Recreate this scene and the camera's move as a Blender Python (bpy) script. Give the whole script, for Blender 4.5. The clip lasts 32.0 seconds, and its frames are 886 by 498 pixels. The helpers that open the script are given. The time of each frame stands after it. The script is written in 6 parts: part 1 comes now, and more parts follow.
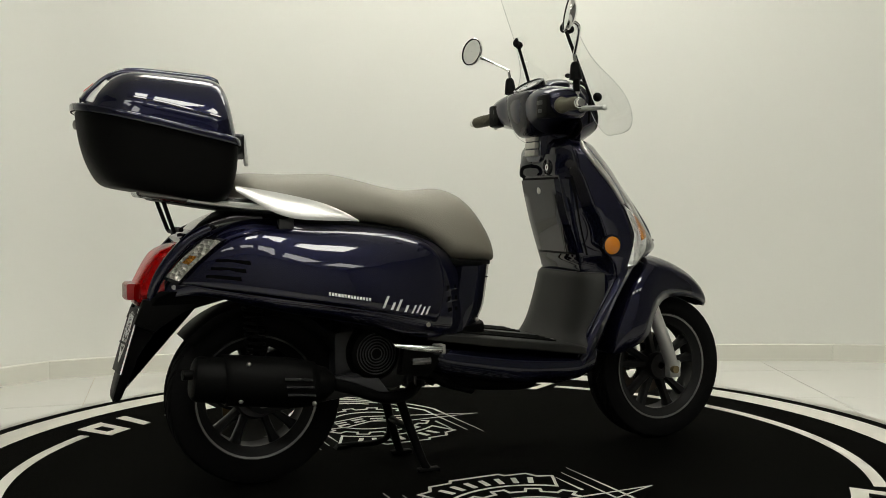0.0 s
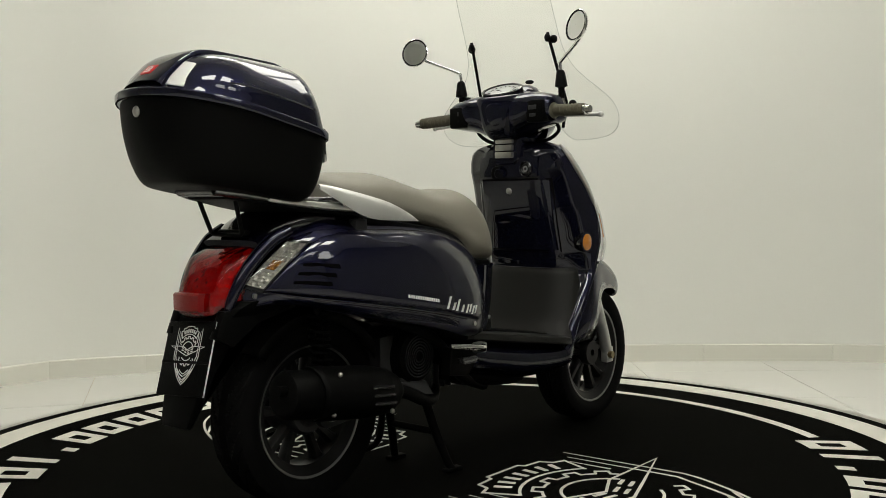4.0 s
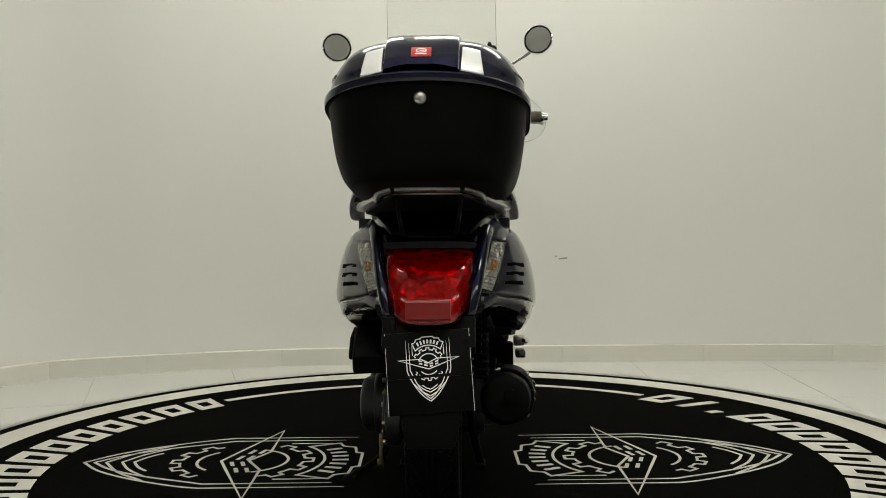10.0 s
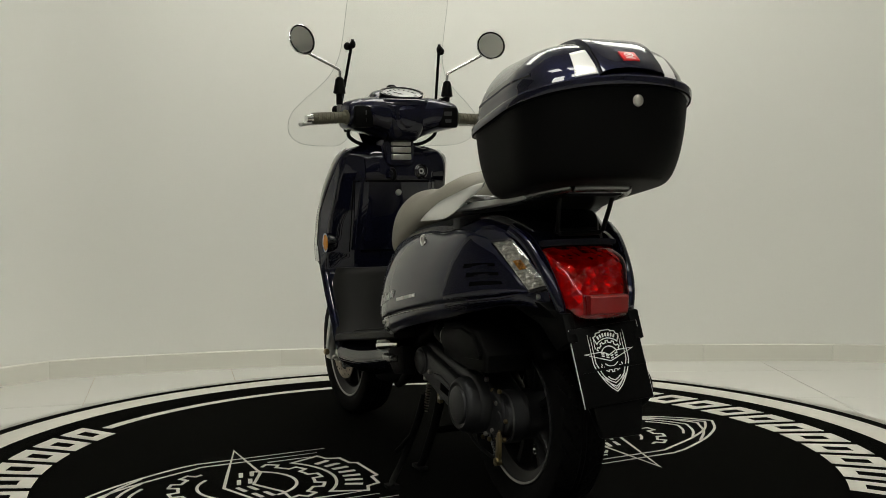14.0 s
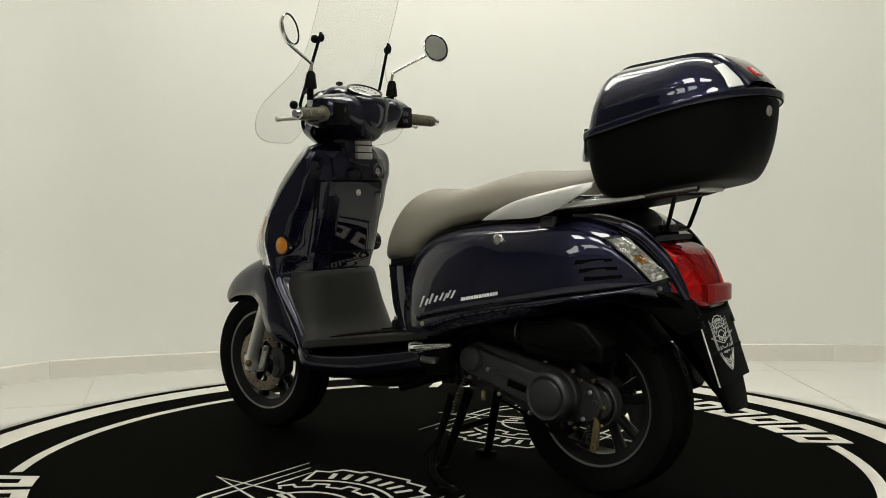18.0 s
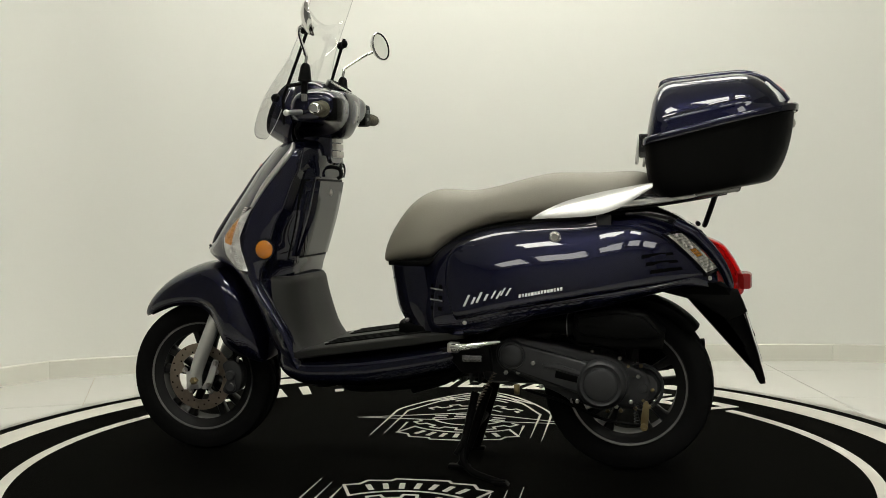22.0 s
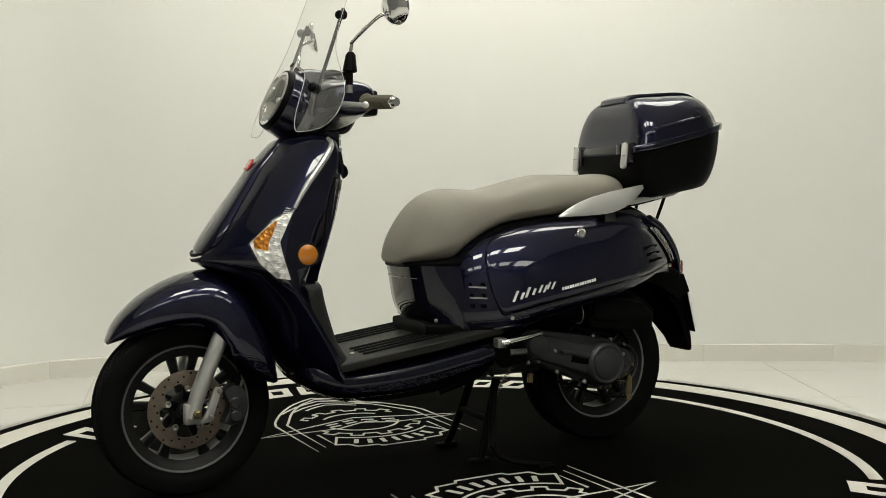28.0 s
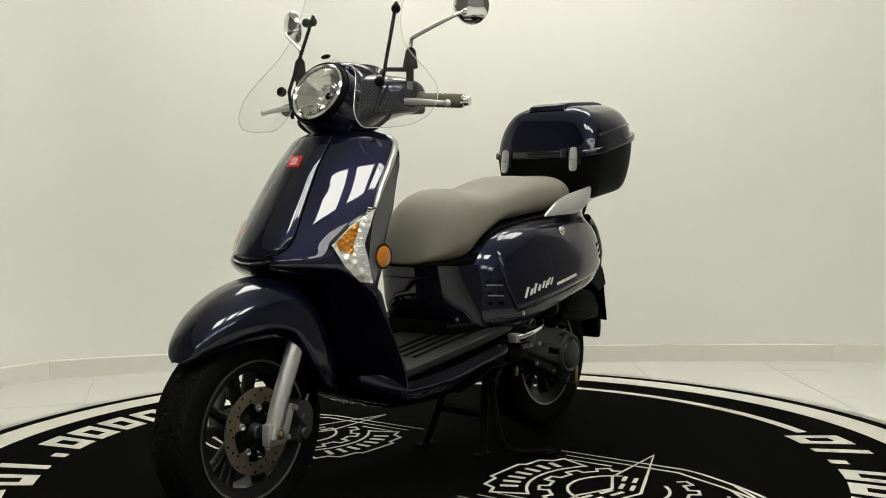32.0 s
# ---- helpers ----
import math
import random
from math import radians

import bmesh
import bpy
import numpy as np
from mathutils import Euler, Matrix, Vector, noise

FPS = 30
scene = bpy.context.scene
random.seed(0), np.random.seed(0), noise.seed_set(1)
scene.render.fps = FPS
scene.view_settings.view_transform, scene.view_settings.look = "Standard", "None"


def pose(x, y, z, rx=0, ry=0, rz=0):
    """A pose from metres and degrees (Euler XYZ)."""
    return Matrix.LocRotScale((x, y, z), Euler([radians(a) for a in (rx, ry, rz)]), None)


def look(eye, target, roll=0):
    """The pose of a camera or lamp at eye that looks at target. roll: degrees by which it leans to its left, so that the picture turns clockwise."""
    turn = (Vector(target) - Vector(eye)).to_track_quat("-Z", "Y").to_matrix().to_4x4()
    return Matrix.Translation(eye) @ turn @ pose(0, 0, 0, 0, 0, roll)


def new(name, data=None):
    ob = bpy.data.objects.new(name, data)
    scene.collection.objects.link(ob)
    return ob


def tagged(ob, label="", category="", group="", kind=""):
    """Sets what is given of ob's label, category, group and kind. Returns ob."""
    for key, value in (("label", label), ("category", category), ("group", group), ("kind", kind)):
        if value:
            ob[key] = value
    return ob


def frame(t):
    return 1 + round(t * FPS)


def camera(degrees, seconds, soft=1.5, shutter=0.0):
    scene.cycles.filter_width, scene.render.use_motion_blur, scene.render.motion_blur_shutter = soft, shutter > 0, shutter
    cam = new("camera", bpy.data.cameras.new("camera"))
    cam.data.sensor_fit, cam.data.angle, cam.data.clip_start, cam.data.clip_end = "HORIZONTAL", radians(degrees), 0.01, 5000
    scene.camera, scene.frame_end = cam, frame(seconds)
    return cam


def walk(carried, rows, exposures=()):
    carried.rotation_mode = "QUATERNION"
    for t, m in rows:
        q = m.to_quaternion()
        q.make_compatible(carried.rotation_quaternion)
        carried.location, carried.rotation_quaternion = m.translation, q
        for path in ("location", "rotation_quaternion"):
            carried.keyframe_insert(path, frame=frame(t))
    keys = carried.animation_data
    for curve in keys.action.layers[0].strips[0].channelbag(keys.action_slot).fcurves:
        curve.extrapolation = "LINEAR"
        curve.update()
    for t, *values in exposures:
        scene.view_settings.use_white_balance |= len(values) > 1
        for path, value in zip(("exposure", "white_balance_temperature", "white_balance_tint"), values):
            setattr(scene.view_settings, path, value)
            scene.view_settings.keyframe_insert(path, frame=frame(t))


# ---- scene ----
EYE = (0.0178, -3.0, 0.784)
cam = camera(47.52, 32.0, soft=0.8)
AIM = look(EYE, (0.0178, 0.0, 0.784 - 3.0 * math.tan(0.0503)), -0.519)
walk(cam, [(0, AIM), (32, AIM)], exposures=[(0, 0.03), (3, -0.02), (6, 0.01), (8, -0.01), (10, -0.22), (13, -0.32), (16.5, 0.04), (19, 0.12), (32, 0.14)])

# ---- world and light ----
world = bpy.data.worlds.new("world")
scene.world = world
world.use_nodes = True
world.node_tree.nodes["Background"].inputs[0].default_value = (0.9, 0.95, 1.0, 1)
world.node_tree.nodes["Background"].inputs[1].default_value = 0.02


# ---- materials ----
def mat(name, color, rough=0.5, metal=0.0, coat=0.0, grain=0.0, grain_scale=200.0, vary=0.0, vary_scale=3.0, spec=0.5, rough_vary=0.0, emit=None, trans=0.0, ior=1.45, alpha=1.0):
    m = bpy.data.materials.new(name)
    m.use_nodes = True
    nt = m.node_tree
    b = nt.nodes["Principled BSDF"]
    b.inputs["Base Color"].default_value = (*color, 1)
    b.inputs["Roughness"].default_value = rough
    b.inputs["Metallic"].default_value = metal
    b.inputs["Coat Weight"].default_value = coat
    b.inputs["Coat Roughness"].default_value = 0.03
    b.inputs["Specular IOR Level"].default_value = spec
    b.inputs["Transmission Weight"].default_value = trans
    b.inputs["IOR"].default_value = ior
    b.inputs["Alpha"].default_value = alpha
    if emit:
        b.inputs["Emission Color"].default_value = (*emit[:3], 1)
        b.inputs["Emission Strength"].default_value = emit[3]
    tc = nt.nodes.new("ShaderNodeTexCoord")
    if vary or rough_vary:
        n = nt.nodes.new("ShaderNodeTexNoise")
        n.inputs["Scale"].default_value = vary_scale
        n.inputs["Detail"].default_value = 6
        nt.links.new(tc.outputs["Object"], n.inputs["Vector"])
        if vary:
            r = nt.nodes.new("ShaderNodeMix")
            r.data_type = "RGBA"
            r.inputs[6].default_value = (*[c * (1 - vary) for c in color], 1)
            r.inputs[7].default_value = (*[min(1, c * (1 + vary)) for c in color], 1)
            nt.links.new(n.outputs["Fac"], r.inputs[0])
            nt.links.new(r.outputs[2], b.inputs["Base Color"])
        if rough_vary:
            q = nt.nodes.new("ShaderNodeMapRange")
            q.inputs["To Min"].default_value = max(0.0, rough - rough_vary)
            q.inputs["To Max"].default_value = min(1.0, rough + rough_vary)
            nt.links.new(n.outputs["Fac"], q.inputs["Value"])
            nt.links.new(q.outputs[0], b.inputs["Roughness"])
    if grain:
        g = nt.nodes.new("ShaderNodeTexNoise")
        g.inputs["Scale"].default_value = grain_scale
        g.inputs["Detail"].default_value = 3
        nt.links.new(tc.outputs["Object"], g.inputs["Vector"])
        p = nt.nodes.new("ShaderNodeBump")
        p.inputs["Strength"].default_value = grain
        p.inputs["Distance"].default_value = 0.002
        nt.links.new(g.outputs["Fac"], p.inputs["Height"])
        nt.links.new(p.outputs["Normal"], b.inputs["Normal"])
    return m


WALL = mat("wall_paint", (0.79, 0.79, 0.745), 0.85, grain=0.12, grain_scale=60, vary=0.02, vary_scale=1.3)
SKIRT = mat("skirting", (0.72, 0.71, 0.64), 0.35, vary=0.03)
TILE = mat("floor_tile", (0.68, 0.675, 0.635), 0.16, vary=0.03, vary_scale=1.5, rough_vary=0.05)
GROUT = mat("grout", (0.42, 0.36, 0.29), 0.9)
CEIL = mat("ceiling_paint", (0.66, 0.66, 0.63), 0.9, vary=0.02)
DARKW = mat("unseen_side_dark", (0.17, 0.17, 0.165), 0.9, vary=0.1)
DIM = mat("unseen_wall_grey", (0.24, 0.24, 0.23), 0.9, vary=0.1)
FILL_LED = mat("fill_led_diffuser", (0.9, 0.9, 0.9), 0.5, emit=(1.0, 0.985, 0.93, 6.0))
LED = mat("led_diffuser", (0.9, 0.9, 0.9), 0.5, emit=(1.0, 0.985, 0.885, 7.7))
BRIGHT_LED = mat("bright_led_diffuser", (0.9, 0.9, 0.9), 0.5, emit=(1.0, 0.985, 0.885, 18.0))
CARPET = mat("disc_black", (0.0018, 0.0018, 0.0014), 0.85, grain=0.4, grain_scale=900, vary=0.3, vary_scale=8, spec=0.012)
PRINT = mat("disc_white", (0.62, 0.60, 0.54), 0.75, grain=0.3, grain_scale=900, vary=0.06, vary_scale=20, spec=0.3)
RIMTRIM = mat("disc_edge_metal", (0.45, 0.44, 0.41), 0.35, metal=0.9, vary=0.25, vary_scale=14)
NAVY = mat("navy_paint", (0.0060, 0.0065, 0.0215), 0.40, metal=0.8, coat=1.0, vary=0.15, vary_scale=900, spec=0.0)
# Navy paint darkened and flakeless, so duller reflections are put into its colour.
NAVY_DIM = mat("dimmed_navy", (0.0034, 0.0038, 0.0100), 0.5, coat=0.9, vary=0.15, vary_scale=900, spec=0.0)
BLACKP = mat("black_plastic", (0.0022, 0.0022, 0.0021), 0.5, spec=0.07, grain=0.25, grain_scale=700, vary=0.15, vary_scale=12)
DARKP = mat("charcoal_plastic", (0.0125, 0.0125, 0.0115), 0.5, spec=0.22, grain=0.3, grain_scale=500, vary=0.12, vary_scale=10)
GLOSSB = mat("gloss_black", (0.006, 0.006, 0.007), 0.15, coat=0.6)
SEATM = mat("seat_vinyl", (0.215, 0.200, 0.165), 0.5, grain=0.35, grain_scale=420, vary=0.06, vary_scale=9)
RIMLIP = mat("machined_lip", (0.27, 0.27, 0.26), 0.35, metal=0.9, vary=0.1, vary_scale=40)
STANDM = mat("black_stand_paint", (0.0022, 0.0022, 0.0022), 0.6, spec=0.06, grain=0.3, grain_scale=400, vary=0.2, vary_scale=30)
# Flat black for joints, and for the shade inside slits, holes and recesses.
VOID = mat("hollow_shade_black", (0.002, 0.002, 0.002), 0.9, spec=0.02)
# Dark grey rack metal, darkened further for the shade below the case.
RACKM = mat("shaded_rack_metal", (0.16, 0.16, 0.16), 0.25, metal=0.9, vary=0.1, vary_scale=20)
RUBBER = mat("tyre_rubber", (0.0048, 0.0048, 0.0048), 0.75, spec=0.07, grain=0.2, grain_scale=300, vary=0.25, vary_scale=25)
RIMM = mat("wheel_grey", (0.015, 0.015, 0.015), 0.40, metal=0.3, spec=0.25, vary=0.1, vary_scale=30)
SILVER = mat("silver_paint", (0.58, 0.58, 0.56), 0.33, metal=0.75, coat=0.5, vary=0.03, vary_scale=30)
CHROME = mat("chrome", (0.75, 0.75, 0.74), 0.08, metal=1.0)
STEEL = mat("worn_steel", (0.42, 0.41, 0.38), 0.35, metal=0.9, vary=0.25, vary_scale=60)
CAST = mat("cast_alloy", (0.039, 0.040, 0.042), 0.45, metal=0.5, grain=0.3, grain_scale=500, vary=0.15, vary_scale=30)
DISCM = mat("brake_disc_steel", (0.23, 0.19, 0.15), 0.38, metal=0.8, vary=0.3, vary_scale=60)
REDIN = mat("red_reflector", (0.52, 0.016, 0.016), 0.2, metal=0.45)
AMBER = mat("amber_lens", (0.46, 0.15, 0.006), 0.15, coat=0.8)
GRIPM = mat("grip_rubber", (0.085, 0.078, 0.052), 0.7, grain=0.8, grain_scale=350, vary=0.1, vary_scale=20)
MIRRORM = mat("mirror_glass", (0.82, 0.83, 0.82), 0.01, metal=1.0)
REFLEX = mat("crystal_reflector", (0.85, 0.85, 0.83), 0.22, metal=0.4, coat=0.5)
BADGE = mat("red_badge", (0.50, 0.012, 0.015), 0.3, coat=0.5)
SCRIPTM = mat("bright_script", (0.78, 0.78, 0.76), 0.25, metal=0.35, coat=0.5)
WHITEM = mat("white_print", (0.72, 0.72, 0.70), 0.45)
DIAL = mat("dial_face", (0.55, 0.56, 0.55), 0.3)


def clear_sheet(name, tint, gloss=0.035, haze=0.0, power=5.0):
    """A thin clear sheet: light goes straight through, with gloss on top."""
    m = bpy.data.materials.new(name)
    m.use_nodes = True
    nt = m.node_tree
    nt.nodes.remove(nt.nodes["Principled BSDF"])
    t, g = nt.nodes.new("ShaderNodeBsdfTransparent"), nt.nodes.new("ShaderNodeBsdfGlossy")
    t.inputs[0].default_value = (*tint, 1)
    g.inputs["Roughness"].default_value = 0.02
    f, x = nt.nodes.new("ShaderNodeLayerWeight"), nt.nodes.new("ShaderNodeMixShader")
    p, q = nt.nodes.new("ShaderNodeMath"), nt.nodes.new("ShaderNodeMath")
    p.operation, q.operation = "POWER", "MULTIPLY_ADD"
    p.inputs[1].default_value, q.inputs[1].default_value, q.inputs[2].default_value = power, 0.7, gloss
    f.inputs[0].default_value = 0.5
    nt.links.new(f.outputs["Facing"], p.inputs[0])
    nt.links.new(p.outputs[0], q.inputs[0])
    nt.links.new(q.outputs[0], x.inputs[0])
    nt.links.new(t.outputs[0], x.inputs[1])
    nt.links.new(g.outputs[0], x.inputs[2])
    last = x
    if haze:
        d, y = nt.nodes.new("ShaderNodeBsdfDiffuse"), nt.nodes.new("ShaderNodeMixShader")
        d.inputs[0].default_value = (0.8, 0.8, 0.78, 1)
        y.inputs[0].default_value = haze
        nt.links.new(x.outputs[0], y.inputs[1])
        nt.links.new(d.outputs[0], y.inputs[2])
        last = y
    nt.links.new(last.outputs[0], nt.nodes["Material Output"].inputs[0])
    return m


def faceted(m, scale, strength, size=(1, 1, 1)):
    """Adds cut-glass facets to a material's relief."""
    nt = m.node_tree
    tc, mp, v, b = (nt.nodes.new(n) for n in ("ShaderNodeTexCoord", "ShaderNodeMapping", "ShaderNodeTexVoronoi", "ShaderNodeBump"))
    mp.inputs["Scale"].default_value = size
    v.inputs["Scale"].default_value = scale
    b.inputs["Strength"].default_value = strength
    b.inputs["Distance"].default_value = 0.01
    nt.links.new(tc.outputs["Object"], mp.inputs[0])
    nt.links.new(mp.outputs[0], v.inputs["Vector"])
    nt.links.new(v.outputs["Distance"], b.inputs["Height"])
    nt.links.new(b.outputs[0], nt.nodes["Principled BSDF"].inputs["Normal"])
    return m


SCREEN = clear_sheet("clear_acrylic", (0.985, 0.988, 0.98), 0.05, 0.02, 3.6)
CLEARL = clear_sheet("clear_lens", (0.93, 0.93, 0.92))
GOLD = mat("yellow_zinc", (0.24, 0.19, 0.10), 0.35, metal=0.9, vary=0.3, vary_scale=80)
EDGEM = mat("acrylic_edge", (0.52, 0.53, 0.50), 0.2, coat=0.5)
faceted(REFLEX, 60, 0.8)
REFLEXD = mat("grey_crystal_reflector", (0.42, 0.41, 0.38), 0.16, metal=0.6, coat=0.5)
AMBERD = mat("amber_reflector", (0.42, 0.17, 0.02), 0.2, metal=0.5, coat=0.5)
faceted(AMBERD, 120, 0.9)
AMBERF = mat("bright_amber_reflector", (0.66, 0.25, 0.02), 0.22, metal=0.35, coat=0.6)
faceted(AMBERF, 95, 0.9)
faceted(REFLEXD, 80, 0.9)
LAMPM = mat("lamp_mirror", (0.90, 0.90, 0.88), 0.06, metal=1.0)
REDL = clear_sheet("red_lens", (0.80, 0.022, 0.022), 0.05)
faceted(REDIN, 45, 0.8)
faceted(AMBER, 200, 0.12)


# ---- mesh helpers ----
def part(name, bm, material, parent=None, label="", smooth=True):
    me = bpy.data.meshes.new(name)
    bmesh.ops.recalc_face_normals(bm, faces=bm.faces[:])
    bm.to_mesh(me)
    bm.free()
    if material:
        me.materials.append(material)
    if smooth:
        me.shade_smooth()
        me.set_sharp_from_angle(angle=radians(38))
    ob = new(name, me)
    if parent:
        ob.parent = parent
    if label:
        ob["label"] = label
    return ob


def holder(name, label, category, **kw):
    return tagged(new(name), label, category, **kw)


def crom(p0, p1, p2, p3, u):
    return 0.5 * (2 * p1 + (p2 - p0) * u + (2 * p0 - 5 * p1 + 4 * p2 - p3) * u * u + (3 * p1 - p0 - 3 * p2 + p3) * u ** 3)


def smooth_rows(rows, n):
    """Rows of equal shape, glided through with n steps between two."""
    a = [np.asarray(r, float) for r in rows]
    out = []
    for i in range(len(a) - 1):
        p0 = a[i - 1] if i else 2 * a[0] - a[1]
        p3 = a[i + 2] if i + 2 < len(a) else 2 * a[-1] - a[-2]
        for k in range(n):
            out.append(crom(p0, a[i], a[i + 1], p3, k / n))
    out.append(a[-1])
    return out


def loft(rings, cap=True, closed=True, bm=None):
    bm = bm or bmesh.new()
    vs = [[bm.verts.new(p) for p in r] for r in rings]
    m = len(vs[0])
    for a, b in zip(vs, vs[1:]):
        for i in range(m if closed else m - 1):
            j = (i + 1) % m
            bm.faces.new((a[i], a[j], b[j], b[i]))
    if cap and closed:
        bm.faces.new(vs[0][::-1])
        bm.faces.new(vs[-1])
    return bm


def oval(w, lo, hi, n=2.6, count=28, m=None):
    """A rounded ring in (y, z): half-width w, from lo to hi."""
    m = m or n
    out = []
    for k in range(count):
        a = 2 * math.pi * k / count
        c, s = math.cos(a), math.sin(a)
        out.append((w * math.copysign(abs(c) ** (2 / n), c), (lo + hi) / 2 + (hi - lo) / 2 * math.copysign(abs(s) ** (2 / m), s)))
    return out


def body_x(table, n=2.6, steps=5, count=32, cap=True):
    """A body along x: rows of x, half-width, low, high[, exponent]."""
    rows = smooth_rows(table, steps)
    return loft([[(r[0], y, z) for y, z in oval(max(r[1], 0.002), r[2], r[3], r[4] if len(r) > 4 else n, count)] for r in rows], cap)


def tube(points, radius, sides=10, steps=4, bm=None, cap=True):
    pts = [Vector(p) for p in (smooth_rows(points, steps) if steps > 1 and len(points) > 2 else points)]
    rad = radius if isinstance(radius, (list, tuple)) else [radius] * len(pts)
    if len(rad) != len(pts):
        rad = list(np.interp(np.linspace(0, 1, len(pts)), np.linspace(0, 1, len(rad)), rad))
    rings, up = [], None
    for i, p in enumerate(pts):
        d = (pts[min(i + 1, len(pts) - 1)] - pts[max(i - 1, 0)]).normalized()
        if up is None:
            up = d.orthogonal().normalized()
        up = (up - d * up.dot(d)).normalized()
        side = d.cross(up)
        rings.append([p + (up * math.cos(2 * math.pi * k / sides) + side * math.sin(2 * math.pi * k / sides)) * rad[i] for k in range(sides)])
    return loft(rings, cap, bm=bm)


def rod(a, b, r, sides=14, r2=None, bm=None):
    return tube([a, b], [r, r if r2 is None else r2], sides, 1, bm)


def turned(profile, count=48, center=(0, 0, 0), closed=True, bm=None):
    """A body turned round the y axis: profile of (radius, y)."""
    bm = bm or bmesh.new()
    cx, cy, cz = center
    vs = []
    for k in range(count):
        a = 2 * math.pi * k / count
        vs.append([bm.verts.new((cx + r * math.cos(a), cy + y, cz + r * math.sin(a))) for r, y in profile])
    m = len(profile)
    for k in range(count):
        a, b = vs[k], vs[(k + 1) % count]
        for i in range(m if closed else m - 1):
            j = (i + 1) % m
            bm.faces.new((a[i], a[j], b[j], b[i]))
    return bm


def block(x0, x1, y0, y1, z0, z1, bevel=0.0, m=None, bm=None, seg=2):
    own = bmesh.new()
    bmesh.ops.create_cube(own, size=1)
    bmesh.ops.scale(own, vec=(x1 - x0, y1 - y0, z1 - z0), verts=own.verts)
    bmesh.ops.translate(own, vec=((x0 + x1) / 2, (y0 + y1) / 2, (z0 + z1) / 2), verts=own.verts)
    if bevel:
        bmesh.ops.bevel(own, geom=own.edges[:], offset=bevel, segments=seg, affect="EDGES", profile=0.5)
    if m is not None:
        own.transform(m)
    if bm is None:
        return own
    return joined(bm, own)


def joined(bm, other):
    me = bpy.data.meshes.new("piece")
    other.to_mesh(me)
    other.free()
    bm.from_mesh(me)
    bpy.data.meshes.remove(me)
    return bm


def prism(outline, y0, y1, bevel=0.0, seg=2):
    """An outline in (x, z), given depth from y0 to y1."""
    bm = bmesh.new()
    a = [bm.verts.new((x, y0, z)) for x, z in outline]
    b = [bm.verts.new((x, y1, z)) for x, z in outline]
    n = len(a)
    bm.faces.new(a)
    bm.faces.new(b[::-1])
    for i in range(n):
        bm.faces.new((a[i], b[i], b[(i + 1) % n], a[(i + 1) % n]))
    bmesh.ops.recalc_face_normals(bm, faces=bm.faces[:])
    if bevel:
        es = [e for e in bm.edges if abs(e.verts[0].co.y - e.verts[1].co.y) < 1e-6]
        bmesh.ops.bevel(bm, geom=es, offset=bevel, segments=seg, affect="EDGES", profile=0.5)
    return bm


def round_path(outline, steps=6):
    """A closed outline glided round its corners."""
    a = [np.asarray(p, float) for p in outline]
    n = len(a)
    out = []
    for i in range(n):
        for k in range(steps):
            out.append(tuple(crom(a[i - 1], a[i], a[(i + 1) % n], a[(i + 2) % n], k / steps)))
    return out


def mirrored(bm):
    for v in bm.verts:
        v.co.y = -v.co.y
    return bm


def ball(c, r, bm=None, scale=(1, 1, 1), seg=16):
    own = bmesh.new()
    bmesh.ops.create_uvsphere(own, u_segments=seg, v_segments=seg // 2 + 2, radius=r)
    bmesh.ops.scale(own, vec=scale, verts=own.verts)
    bmesh.ops.translate(own, vec=c, verts=own.verts)
    return own if bm is None else joined(bm, own)


# ---- room ----
FLOOR = -0.03
# the curved wall behind the disc, from its left end to its right, as (x, y)
WALL_LINE = [(-2.75, 0.25), (-2.2, 1.1), (-1.80, 1.59), (-1.40, 1.75), (-0.783, 1.90), (0.0, 1.945), (0.603, 1.942), (1.296, 1.936), (1.92, 1.90), (2.30, 1.80), (2.75, 1.45)]
HEIGHT = 3.0


def wall_sheet(line, z0, z1, thick, inset=0.0):
    """A standing sheet along a line, thick towards the outside."""
    bm = bmesh.new()
    pts = [Vector((x, y, 0)) for x, y in line]
    rows = []
    for i, p in enumerate(pts):
        d = (pts[min(i + 1, len(pts) - 1)] - pts[max(i - 1, 0)]).normalized()
        out = Vector((-d.y, d.x, 0))
        rows.append((p - out * inset, p + out * thick))
    quad = [[bm.verts.new((q.x, q.y, z)) for q, z in ((a, z0), (a, z1), (b, z1), (b, z0))] for a, b in rows]
    for a, b in zip(quad, quad[1:]):
        for i in range(4):
            j = (i + 1) % 4
            bm.faces.new((a[i], a[j], b[j], b[i]))
    bm.faces.new(quad[0])
    bm.faces.new(quad[-1][::-1])
    return bm


fine = [tuple(p) for p in smooth_rows(WALL_LINE, 6)]
tagged(part("wall_curved", wall_sheet(fine, FLOOR, HEIGHT, 0.12), WALL), "off-white painted curved studio wall with faint scuffs", "wall", kind="structure")
# skirting in straight lengths, with open joints between them
base = new("baseboard")
tagged(base, "low glossy off-white tiled skirting along the wall", "baseboard", kind="structure")
for a, b in zip(WALL_LINE, WALL_LINE[1:]):
    va, vb = Vector((*a, 0)), Vector((*b, 0))
    d = (vb - va).normalized()
    a2, b2 = va + d * 0.0012, vb - d * 0.0012
    i = Vector((d.y, -d.x, 0))
    bm = bmesh.new()
    prof = [(0.008, 0.0), (0.008, 0.080), (0.005, 0.084), (-0.03, 0.084), (-0.03, 0.0)]
    loft([[(p + i * u + Vector((0, 0, FLOOR + v)))[:] for u, v in prof] for p in (a2, b2)], bm=bm)
    part("skirting_length", bm, SKIRT, base, smooth=False)
